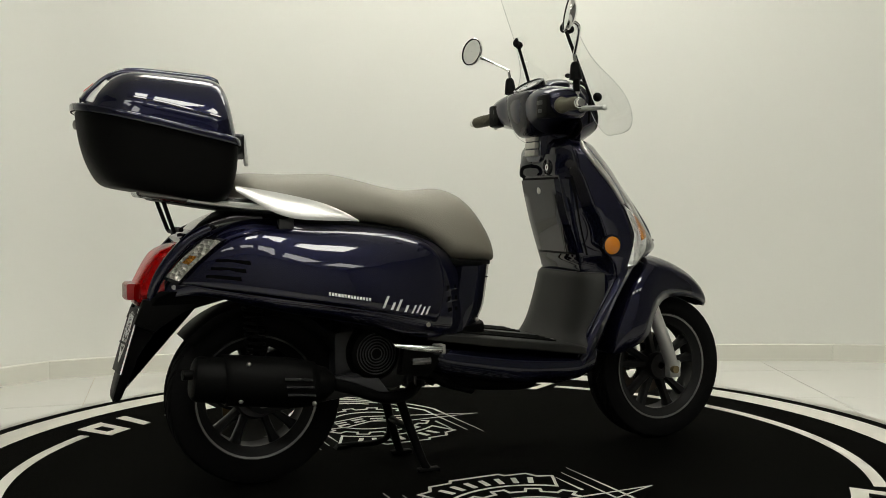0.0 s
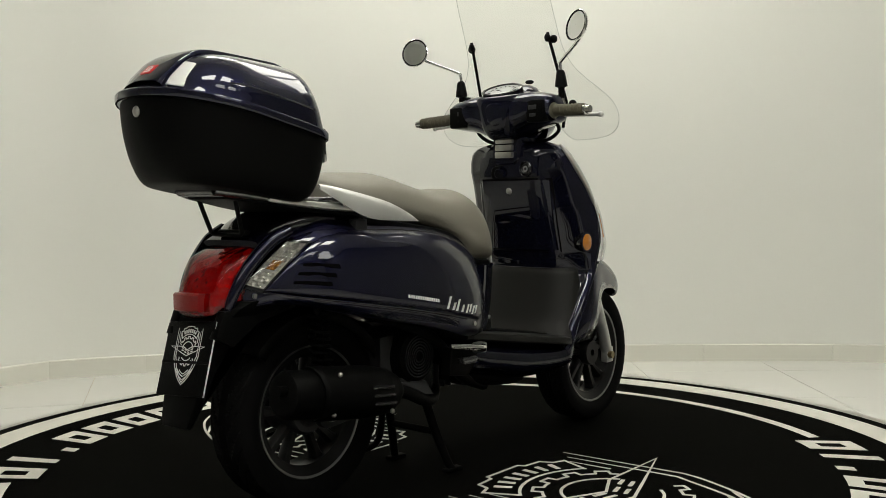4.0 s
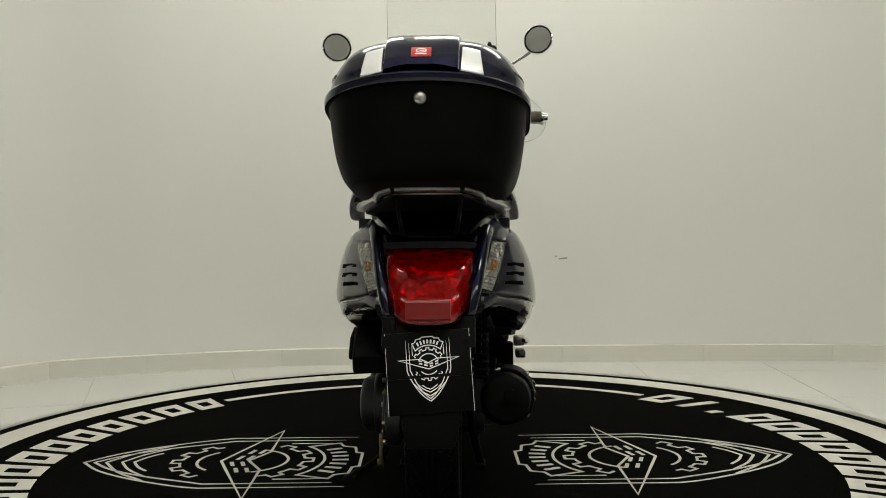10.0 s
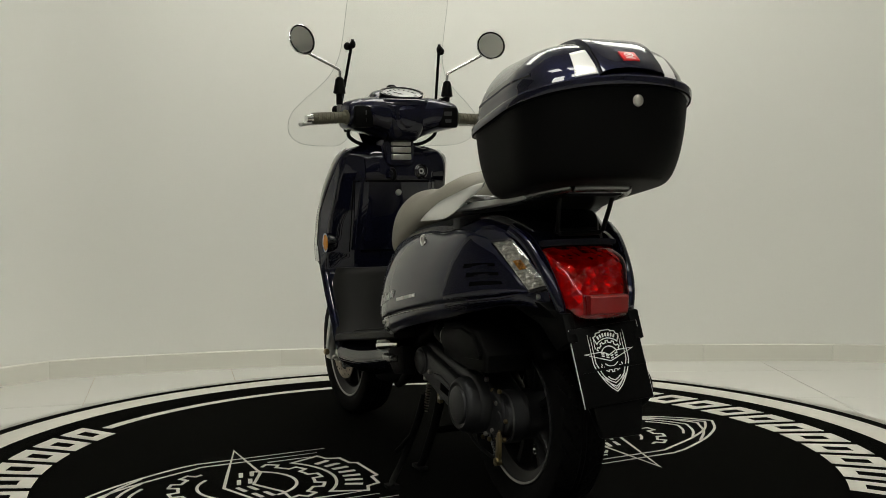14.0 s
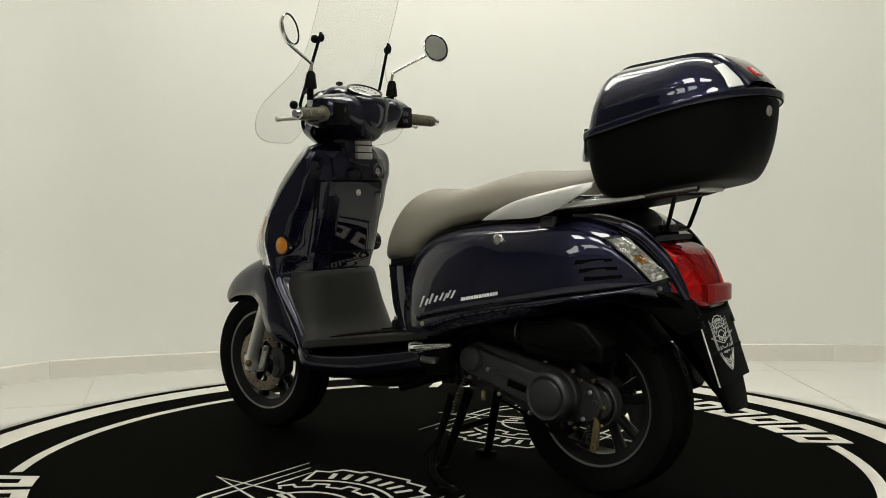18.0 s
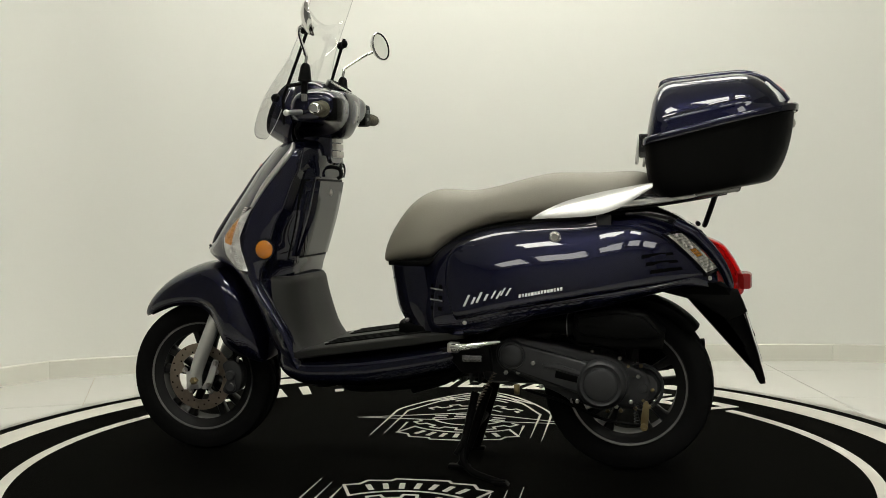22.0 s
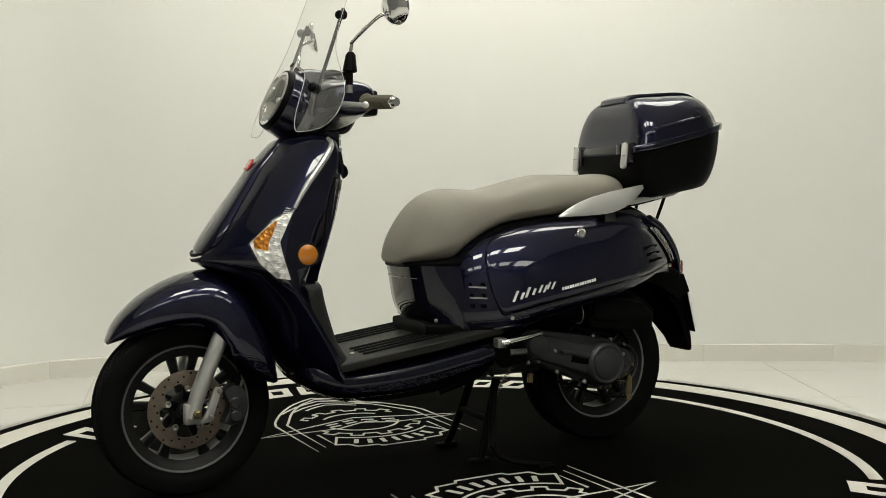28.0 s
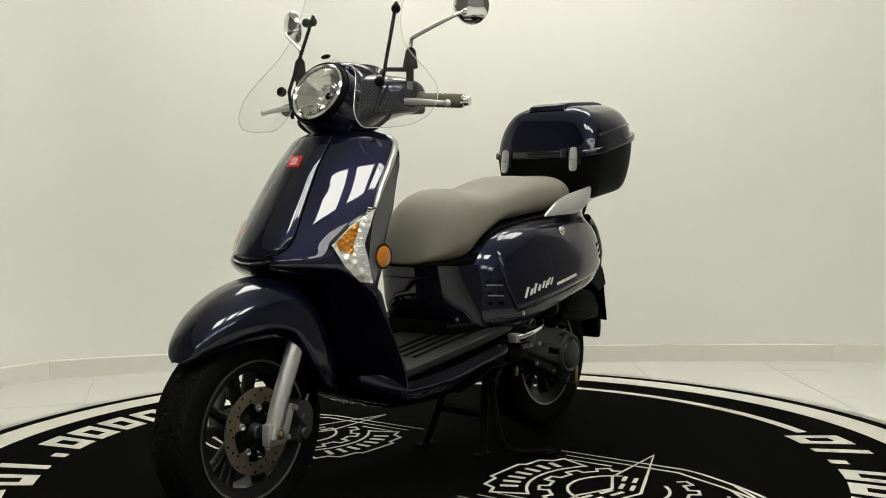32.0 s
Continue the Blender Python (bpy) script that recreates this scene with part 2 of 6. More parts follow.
# Unseen side walls, added dark so the paintwork reflects little from there.
for name, line in (("unseen_wall_left", [(-3.4, -4.6), (-3.42, -1.5), (-3.2, -0.6), (-2.752, 0.246)]), ("unseen_wall_right", [(2.752, 1.446), (3.2, 0.6), (3.45, -0.4), (3.5, -4.6)])):
    tagged(part(name, wall_sheet([tuple(p) for p in smooth_rows(line, 5)], FLOOR, HEIGHT, 0.12), DARKW), "unseen dark grey side wall added to darken side reflections", "wall", kind="structure")
# Unseen far wall behind the camera; its dim grey sets mirror and fill brightness.
tagged(part("unseen_wall_back", block(-3.6, 3.7, -4.75, -4.6, FLOOR, HEIGHT), DIM, smooth=False), "unseen dim grey far wall added to set reflections and fill", "wall", kind="structure")
tagged(part("ceiling", block(-3.8, 3.9, -4.8, 2.4, HEIGHT, HEIGHT + 0.1), CEIL, smooth=False), "plain dull grey ceiling", "ceiling", kind="structure")

# floor: one bed of grout with tiles laid on it
floor = tagged(part("floor", block(-3.7, 3.8, -4.8, 2.4, FLOOR - 0.08, FLOOR - 0.0025), GROUT, smooth=False), "large glossy off-white floor tiles with thin brown joints", "floor", kind="structure")
TILE_S = 0.632


def clip(poly, x_lim, sign):
    """The part of a polygon on one side of a line along y."""
    out = []
    for p, q in zip(poly, poly[1:] + poly[:1]):
        dp, dq = sign * (p[0] - x_lim), sign * (q[0] - x_lim)
        if dp >= 0:
            out.append(p)
        if dp * dq < 0:
            u = dp / (dp - dq)
            out.append((p[0] + (q[0] - p[0]) * u, p[1] + (q[1] - p[1]) * u))
    return out


def lay_tile(poly):
    """A tile, cut to the room's inner faces."""
    poly = clip(clip(poly, -3.45, 1), 3.52, -1)
    poly = [(x, y) for y, x in clip([(y, x) for x, y in poly], -4.62, 1)]
    if len(poly) < 3 or all(y > 1.25 + 1.7 * (x + 2.2) or y > 1.60 - 1.8 * (x - 2.75) for x, y in poly):
        return
    bm = bmesh.new()
    lo = [bm.verts.new((x, y, FLOOR - 0.0035)) for x, y in poly]
    hi = [bm.verts.new((x, y, FLOOR)) for x, y in poly]
    bm.faces.new(lo[::-1])
    bm.faces.new(hi)
    for i in range(len(poly)):
        j = (i + 1) % len(poly)
        bm.faces.new((lo[i], lo[j], hi[j], hi[i]))
    part("tile", bm, TILE, floor, smooth=False)


# square to the room on one half, turned with the bend of the wall on the other
G = 0.0014
for ix in range(0, 6):
    for iy in range(-9, 2):
        x0, y0 = 1.572 + TILE_S * (ix - 3), 1.012 + TILE_S * iy
        if x0 > 3.4:
            continue
        lay_tile(clip([(x0 + G, y0 + G), (x0 + TILE_S - G, y0 + G), (x0 + TILE_S - G, y0 + TILE_S - G), (x0 + G, y0 + TILE_S - G)], 0.0 + G, 1))
TURN = radians(15.0)
for ix in range(-9, 8):
    for iy in range(-14, 6):
        pts = [(ix * 0.62 + u, iy * 0.62 + v) for u, v in ((G, G), (0.62 - G, G), (0.62 - G, 0.62 - G), (G, 0.62 - G))]
        pts = [(-1.597 + u * math.cos(TURN) - v * math.sin(TURN), 1.617 + u * math.sin(TURN) + v * math.cos(TURN)) for u, v in pts]
        pts = clip(pts, 0.0 - G, -1)
        if len(pts) >= 3 and max(p[0] for p in pts) > -3.4 and min(p[0] for p in pts) > -4.0 and min(p[1] for p in pts) < 2.0 and max(p[1] for p in pts) > -4.6 and min(p[1] for p in pts) > -5.2:
            lay_tile(pts)

# scuffs on the wall
SCUFF = mat("scuff", (0.33, 0.31, 0.27), 0.9, vary=0.3, vary_scale=90)
for x, y, z, w, h, tilt in ((-0.967, 1.88, 0.235, 0.006, 0.020, 20), (-0.917, 1.885, 0.295, 0.005, 0.022, -15), (0.608, 1.942, 0.484, 0.040, 0.007, -6), (0.573, 1.942, 0.494, 0.010, 0.006, 0), (-0.935, 1.885, 0.083, 0.020, 0.006, 0)):
    m = Matrix.Translation((x, y, z)) @ Matrix.Rotation(radians(tilt), 4, "Y")
    tagged(part("wall_scuff", block(-w / 2, w / 2, -0.003, 0.02, -h / 2, h / 2, 0.002, m), SCUFF), "small grey scuff mark on the painted wall", "scuff mark", kind="structure")


def ceiling_light(x, y, w, d, glow, label):
    li = holder("ceiling_light", label, "ceiling light", group="ceiling light panels")
    z = HEIGHT - 0.005
    bm = bmesh.new()
    for a in ((-w / 2 - 0.03, w / 2 + 0.03, -d / 2 - 0.03, -d / 2), (-w / 2 - 0.03, w / 2 + 0.03, d / 2, d / 2 + 0.03), (-w / 2 - 0.03, -w / 2, -d / 2, d / 2), (w / 2, w / 2 + 0.03, -d / 2, d / 2)):
        block(*a, -0.03, 0.0, bm=bm)
    part("frame", bm, SILVER, li, smooth=False)
    part("diffuser", block(-w / 2, w / 2, -d / 2, d / 2, -0.02, -0.004), glow, li, smooth=False)
    li.location = (x, y, z)
    return li


for x in (-0.72, 0.28, 1.28):
    ceiling_light(x, 0.98, 0.90, 0.80, LED, "rectangular white ceiling light panel, switched on")
    ceiling_light(x, -1.75, 0.66, 0.56, BRIGHT_LED, "nearly square ceiling light panel, brightly lit")
# Unseen rear row, added as fill for the near side and the mirrors.
for x in (-2.2, -0.95, 0.3, 1.55, 2.8):
    ceiling_light(x, -3.60, 0.90, 0.62, FILL_LED, "unseen white fill panel added to brighten mirrors and near side")

# ---- turntable ----
disc = holder("turntable", "round black showroom turntable printed with white rings and emblems", "turntable")


def flat_ring(r0, r1, a0, a1, z0, z1, n, bm=None):
    """A piece of a flat ring between two radii and two angles in degrees."""
    bm = bm or bmesh.new()
    full = a1 - a0 >= 360
    rows = []
    for k in range(n if full else n + 1):
        a = radians(a0 + (a1 - a0) * k / n)
        c, s = math.cos(a), math.sin(a)
        rows.append([(r0 * c, r0 * s, z0), (r1 * c, r1 * s, z0), (r1 * c, r1 * s, z1), (r0 * c, r0 * s, z1)])
    if full:
        rows.append(rows[0])
    loft(rows, cap=not full, bm=bm)
    bmesh.ops.remove_doubles(bm, verts=bm.verts[:], dist=1e-5)
    return bm


bm = bmesh.new()
bmesh.ops.create_cone(bm, cap_ends=True, segments=160, radius1=1.572, radius2=1.572, depth=0.024)
bmesh.ops.translate(bm, vec=(0, 0, -0.012), verts=bm.verts)
part("deck", bm, CARPET, disc)
for name, r0, r1, z0, z1, material, label in (("edge_trim", 1.573, 1.606, -0.028, -0.001, RIMTRIM, "scuffed metal edge"), ("outer_ring", 1.412, 1.522, -0.002, 0.0012, PRINT, "broad white printed ring")):
    bm = flat_ring(r0, r1, 0, 360, z0, z1, 160)
    part(name, bm, material, disc, label)
TWIST = 2.8
for mid in (0, 180):
    part("arc_line", flat_ring(1.216, 1.252, mid + TWIST - 41.5, mid + TWIST + 41.5, -0.002, 0.0012, 60), PRINT, disc, "white printed arc")

# ---- printed emblem, drawn with plain strokes ----
def ribbon(points, width, z0, z1, bm=None, closed=False, taper=False):
    """A flat stroke along points (u, v), with a small depth from z0 to z1."""
    bm = bm or bmesh.new()
    pts = [Vector((*p, 0)) for p in points]
    n = len(pts)
    rows = []
    for i, p in enumerate(pts):
        a = pts[i - 1] if (i or closed) else p
        b = pts[(i + 1) % n] if (i + 1 < n or closed) else p
        d1, d2 = (p - a), (b - p)
        d1 = d1.normalized() if d1.length else d2.normalized()
        d2 = d2.normalized() if d2.length else d1
        nrm = Vector((-d1.y - d2.y, d1.x + d2.x, 0))
        nrm = nrm.normalized() if nrm.length > 1e-6 else Vector((-d1.y, d1.x, 0))
        k = 1 / max(0.45, nrm.dot(Vector((-d1.y, d1.x, 0))))
        w = width / 2 * k * ((1 - 0.85 * i / (n - 1)) if taper else 1)
        rows.append([(p + nrm * w + Vector((0, 0, z)))[:] for z in (z0, z1)] + [(p - nrm * w + Vector((0, 0, z)))[:] for z in (z1, z0)])
    if closed:
        rows.append(rows[0])
    return loft(rows, cap=not closed, bm=bm)


def emblem(parent, m, s, width, thick, material):
    """The house emblem: wings over a gear in a striped shield; u across, v from the banner (small) to the tip (large)."""
    def put(name, bm, label=""):
        bm.transform(m)
        return part(name, bm, material, parent, label, smooth=False)

    def sc(p):
        return [(u * s, v * s) for u, v in p]
    c = (0, 0.59)
    wings = [(-0.39, 0.522), (-0.105, 0.522), (0, 0.572), (0.105, 0.522), (0.39, 0.522), (0.11, 0.618), (0, 0.655), (-0.11, 0.618)]
    put("emblem_wing_line", ribbon(sc(wings), width, 0, thick, closed=True))
    for k in range(4):
        u = -0.105 + 0.07 * k
        v = 0.605 - abs(u) * 0.35
        for dv in (-0.015, 0.017):
            put("letter_bar", ribbon(sc([(u - 0.022, v + dv), (u + 0.022, v + dv - (0.012 if u > 0 else -0.012))]), width * 1.4, 0, thick))
    # circle and gear, broken where the wings lie over them
    for a0, a1 in ((200, 340), (42, 138)):
        put("emblem_circle", ribbon(sc([(c[0] + 0.135 * math.cos(radians(a)), c[1] + 0.135 * math.sin(radians(a))) for a in np.linspace(a0, a1, 18)]), width, 0, thick))
    for a0, a1 in ((203, 337), (28, 152)):
        pts, teeth = [], 5
        for k in range(teeth):
            span = (a1 - a0) / teeth
            for q, r in ((0.0, 0.185), (0.28, 0.185), (0.34, 0.212), (0.72, 0.212), (0.78, 0.185)):
                a = radians(a0 + span * (k + q))
                pts.append((c[0] + r * math.cos(a), c[1] + r * math.sin(a)))
        put("emblem_gear", ribbon(sc(pts), width, 0, thick))
    # banner over the gear
    ban = []
    for a in np.linspace(228, 312, 12):
        ban.append((c[0] + 0.245 * math.cos(radians(a)), c[1] + 0.245 * math.sin(radians(a))))
    ban += [(0.205, 0.315), (0.165, 0.30), (0.150, 0.262), (0.085, 0.255), (0.075, 0.235), (-0.075, 0.235), (-0.085, 0.255), (-0.150, 0.262), (-0.165, 0.30), (-0.205, 0.315)]
    put("emblem_banner", ribbon(sc(ban), width, 0, thick, closed=True))
    for k in range(7):
        a = radians(244 + 52 * k / 6)
        p = [(c[0] + r * math.cos(a), c[1] + r * math.sin(a)) for r in (0.268, 0.318)]
        put("letter_bar", ribbon(sc(p), width * 1.8, 0, thick))
    # shield lines
    for sg in (-1, 1):
        for u0, v0, v1, tip in ((0.285, 0.262, 0.66, 1.066), (0.245, 0.30, 0.66, 1.035), (0.205, 0.335, 0.47, 0.0)):
            line = [(sg * u0, v1 - (v1 - v0) * k / 6) for k in range(7)]
            if tip:
                curve = [(0, tip), (sg * u0 * 0.34, tip - 0.075), (sg * u0 * 0.66, tip - 0.195), (sg * u0 * 0.92, tip - 0.335)]
                put("shield_curve", ribbon(sc([tuple(p) for p in smooth_rows(curve + [(sg * u0, v1)], 3)]), width, 0, thick))
            put("shield_line", ribbon(sc(line), width, 0, thick, taper=True))
        for tip, u0, drop in ((1.0, 0.20, 0.16), (0.952, 0.155, 0.105), (0.915, 0.10, 0.06)):
            put("chevron", ribbon(sc([tuple(p) for p in smooth_rows([(0, tip), (sg * u0 * 0.55, tip - drop * 0.42), (sg * u0, tip - drop)], 3)]), width, 0, thick))


for sg in (1, -1):
    turn = Matrix.Rotation(radians(TWIST - 0.6 + (0 if sg > 0 else 180)), 4, "Z")
    emblem(disc, turn @ Matrix.Translation((0.0, 0, -0.001)), 1.0, 0.0085, 0.0022, PRINT)
# ring lettering as plain slanted frames, one for each sign
def ring_sign(a0, a1, r0, r1, slant):
    """A flat slanted piece of the ring between two angles in degrees and two radii."""
    rows = []
    for q in range(5):
        t = a0 + (a1 - a0) * q / 4
        rows.append([(r * math.cos(radians(t + s)), r * math.sin(radians(t + s)), z) for r, s, z in ((r0, slant(r0), -0.002), (r1, slant(r1), -0.002), (r1, slant(r1), 0.0012), (r0, slant(r0), 0.0012))])
    return loft(rows)


R0, R1, STROKE = 1.152, 1.316, 0.044
for mid in (90, 270):
    for k in range(14):
        a = mid + TWIST - 0.2 + (k - 6.5) * 6.75
        lean = lambda r: 0.9 - 1.8 * (r - R0) / (R1 - R0)
        if k in (11, 12):
            part("print_bar", ring_sign(a - 0.9, a + 0.9, R0, R1 if k == 12 else R0 + 0.05, lean), PRINT, disc, smooth=False)
            continue
        h, w = 2.55, 1.45
        bm = ring_sign(a - h, a + h, R0, R0 + STROKE, lean)
        for a0, a1, r0, r1 in ((a - h, a + h, R1 - STROKE, R1), (a - h, a - h + w, R0 + STROKE, R1 - STROKE), (a + h - w, a + h, R0 + STROKE, R1 - STROKE)):
            joined(bm, ring_sign(a0, a1, r0, r1, lean))
        part("print_sign", bm, PRINT, disc, smooth=False)

# ---- scooter ----
from mathutils.bvhtree import BVHTree

scooter = holder("motor_scooter", "dark navy blue motor scooter with grey seat, top case and windscreen", "scooter")
scooter.scale = (1, 1, 1.010)
FX, FZ, RX, RZ = 0.757, 0.232, -0.561, 0.244
# the steering is turned a little to the left about the raked head
HEAD = Vector((0.40, 0, 0.95))
STEER = Matrix.Translation(HEAD) @ Matrix.Rotation(radians(2.4), 4, Vector((-0.42, 0, 0.907))) @ Matrix.Translation(-HEAD)


def front(bm):
    bm.transform(STEER)
    return bm


def sub(name, parent=None):
    ob = new(name)
    ob.parent = parent or scooter
    return ob


def wheel(name, x, z, radius, width, turnit, tyre_label):
    w = sub(name)
    h = width / 2
    prof = [(0.156, -h * 0.60), (0.168, -h * 0.80), (radius * 0.80, -h * 0.97), (radius * 0.86, -h), (radius * 0.91, -h * 0.97)]
    prof += [(radius * (0.94 + 0.06 * math.cos(u * 1.35) ** 0.9), h * 0.95 * math.sin(u * 1.45) / math.sin(1.45)) for u in np.linspace(-1, 1, 27)]
    prof += [(radius * 0.91, h * 0.97), (radius * 0.86, h), (radius * 0.80, h * 0.97), (0.168, h * 0.80), (0.156, h * 0.60)]
    bm = turned(prof, 300, (0, 0, 0))
    for v in bm.verts:
        r = math.hypot(v.co.x, v.co.z)
        q = v.co.y / h
        if r < radius * 0.92 or abs(q) > 0.94:
            continue
        a = math.degrees(math.atan2(v.co.z, v.co.x))
        s = (a + (26 * abs(q)) + (6 if q > 0 else 0)) % 12
        deep = s < 1.9 and abs(q) > 0.16
        deep = deep or (abs(abs(q) - 0.10) < 0.035)
        if deep:
            v.co.x *= 1 - 0.006 / r
            v.co.z *= 1 - 0.006 / r
    bmesh.ops.translate(bm, vec=(x, 0, z), verts=bm.verts)
    part("tyre", turnit(bm), RUBBER, w, tyre_label)
    part("rim", turnit(turned([(0.138, -h * 0.55), (0.148, -h * 0.62), (0.158, -h * 0.78), (0.170, -h * 0.84), (0.172, -h * 0.78), (0.160, -h * 0.62), (0.155, 0), (0.160, h * 0.62), (0.172, h * 0.78), (0.170, h * 0.84), (0.158, h * 0.78), (0.148, h * 0.62), (0.138, h * 0.55), (0.143, h * 0.2), (0.143, -h * 0.2)], 96, (x, 0, z))), RIMM, w, "graphite grey cast rim with bright lip")
    for sg in (1, -1):
        part("rim_lip", turnit(turned([(0.1625, sg * h * 0.83), (0.1680, sg * h * 0.85), (0.1680, sg * h * 0.885), (0.163, sg * h * 0.86)], 96, (x, 0, z))), RIMLIP, w, "bright machined rim lip")
    part("hub", turnit(turned([(0.012, -0.045), (0.040, -0.045), (0.045, -0.035), (0.040, 0.0), (0.045, 0.035), (0.040, 0.045), (0.012, 0.045)], 32, (x, 0, z))), RIMM, w)
    for k in range(5):
        for dq in (-13, 13):
            a = radians(90 + 72 * k + dq)
            inner = radians(90 + 72 * k + dq * 0.75)
            p = Vector((math.cos(inner) * 0.036, 0, math.sin(inner) * 0.036))
            q = Vector((math.cos(a) * 0.147, 0, math.sin(a) * 0.147))
            d = (q - p).normalized()
            n = Vector((-d.z, 0, d.x))
            rings = []
            for u, wd, th in ((0, 0.012, 0.018), (0.5, 0.0105, 0.015), (0.85, 0.0125, 0.017), (1.0, 0.017, 0.020)):
                m = p.lerp(q, u)
                rings.append([(m + n * (wd * cx) + Vector((0, th * cy, 0)) + Vector((x, 0, z)))[:] for cx, cy in ((-1, -0.6), (-0.6, -1), (0.6, -1), (1, -0.6), (1, 0.6), (0.6, 1), (-0.6, 1), (-1, 0.6))])
            part("spoke", turnit(loft(rings)), RIMM, w)
    return w


front_wheel = wheel("front_wheel", FX, FZ, 0.232, 0.110, front, "black road tyre with slanted grooves")
rear_wheel = wheel("rear_wheel", RX, RZ, 0.240, 0.124, lambda b: b, "black rear road tyre")

# brake disc with holes shown by its drilled rings, on the left of the front wheel
rows = []
for k in range(150):
    a = 2 * math.pi * k / 150
    lobe = max(0.0, math.cos(5 * (a - radians(20)))) ** 2.2
    inner = 0.073 - 0.026 * lobe
    rows.append([((FX + r * math.cos(a)), y, (FZ + r * math.sin(a))) for r, y in ((inner, 0.053), (0.104, 0.053), (0.104, 0.057), (inner, 0.057))])
bm = bmesh.new()
rows = [[bm.verts.new(p) for p in r] for r in rows]
for ra, rb in zip(rows, rows[1:] + rows[:1]):
    for i in range(4):
        bm.faces.new((ra[i], rb[i], rb[(i + 1) % 4], ra[(i + 1) % 4]))
bmesh.ops.recalc_face_normals(bm, faces=bm.faces[:])
part("brake_disc", front(bm), DISCM, front_wheel, "browned steel brake disc with drilled holes", smooth=False)
for k in range(30):
    a, r = radians(12 * k), (0.079, 0.088, 0.097)[k % 3]
    part("disc_hole", front(turned([(0.0002, 0.0572), (0.0028, 0.0572), (0.0028, 0.0578), (0.0002, 0.0578)], 8, (FX + r * math.cos(a), 0, FZ + r * math.sin(a)))), VOID, front_wheel)
for k in range(5):
    a = radians(72 * k + 20)
    part("disc_arm", front(prism([(FX + r * math.cos(a + d), FZ + r * math.sin(a + d)) for r, d in ((0.030, -0.42), (0.066, -0.16), (0.066, 0.16), (0.030, 0.42))], 0.040, 0.0525, 0.002)), BLACKP, front_wheel)
    part("disc_bolt", front(turned([(0.0003, 0.056), (0.0055, 0.0615), (0.0075, 0.0615), (0.0090, 0.0575), (0.0090, 0.0565), (0.0003, 0.0565)], 14, (FX + 0.055 * math.cos(a), 0, FZ + 0.055 * math.sin(a)))), STEEL, front_wheel)
part("hub_cap", front(turned([(0.0005, 0.066), (0.014, 0.066), (0.018, 0.062), (0.020, 0.045), (0.0005, 0.045)], 28, (FX, 0, FZ))), CAST, front_wheel)

# fork
for sg in (1, -1):
    fork = sub("fork_leg")
    y = 0.104 * sg
    part("slider", front(tube([(FX + 0.004, y, FZ - 0.012), (0.735, y, 0.295), (0.692, y, 0.395), (0.66, y, 0.47)], [0.019, 0.021, 0.0215, 0.0215], 18)), SILVER, fork, "satin silver fork leg")
    part("fork_foot", front(block(FX - 0.022, FX + 0.022, y - 0.014, y + 0.014, FZ - 0.028, FZ + 0.026, 0.006)), SILVER, fork)
    part("axle_nut", front(turned([(0.0005, -0.010), (0.012, -0.010), (0.012, 0.008), (0.007, 0.012), (0.0005, 0.012)], 6 if sg > 0 else 12, (FX - 0.008, y + sg * 0.018, FZ))), GOLD, fork, "yellowed steel axle nut")
cal = sub("brake_caliper")
bm = prism(round_path([(0.668, 0.278), (0.632, 0.292), (0.606, 0.262), (0.610, 0.208), (0.645, 0.186), (0.670, 0.198), (0.655, 0.236)], 4), 0.050, 0.096, 0.006)
part("caliper_body", front(bm), CAST, cal, "grey cast brake caliper")
for z in (0.211, 0.246):
    part("piston_cap", front(turned([(0.0005, 0.094), (0.016, 0.094), (0.016, 0.101), (0.012, 0.105), (0.0005, 0.105)], 24, (0.640, 0, z))), CAST, cal)
part("piston_web", front(block(0.628, 0.652, 0.094, 0.102, 0.212, 0.246, 0.003)), CAST, cal)
part("bleed_nipple", front(rod((0.622, 0.085, 0.285), (0.618, 0.088, 0.303), 0.004)), STEEL, cal)
part("caliper_bracket", front(prism(round_path([(0.735, 0.204), (0.712, 0.203), (0.702, 0.215), (0.679, 0.282), (0.689, 0.293), (0.698, 0.287), (0.719, 0.232)], 3), 0.094, 0.103, 0.002)), SILVER, cal, "silver caliper bracket")
for x, z in ((0.709, 0.217), (0.685, 0.284)):
    part("bracket_bolt", front(turned([(0.0004, 0.104), (0.0075, 0.104), (0.0075, 0.113), (0.005, 0.116), (0.0004, 0.116)], 6, (x, 0, z))), STEEL, cal)
part("brake_hose", front(tube([(0.640, 0.085, 0.275), (0.628, 0.095, 0.33), (0.650, 0.085, 0.40), (0.665, 0.06, 0.47)], 0.005)), BLACKP, cal)

# front mudguard: angle, crown radius, half-width, radius of the lower edge
FEND = [(43, 0.270, 0.016, 0.264), (47, 0.279, 0.042, 0.259), (54, 0.293, 0.062, 0.249), (66, 0.312, 0.082, 0.237), (82, 0.337, 0.098, 0.228), (96, 0.361, 0.110, 0.226), (107, 0.372, 0.122, 0.215), (119, 0.350, 0.132, 0.190), (132, 0.312, 0.134, 0.166), (146, 0.285, 0.130, 0.168), (158, 0.262, 0.120, 0.195), (165, 0.250, 0.108, 0.226)]
rings = []
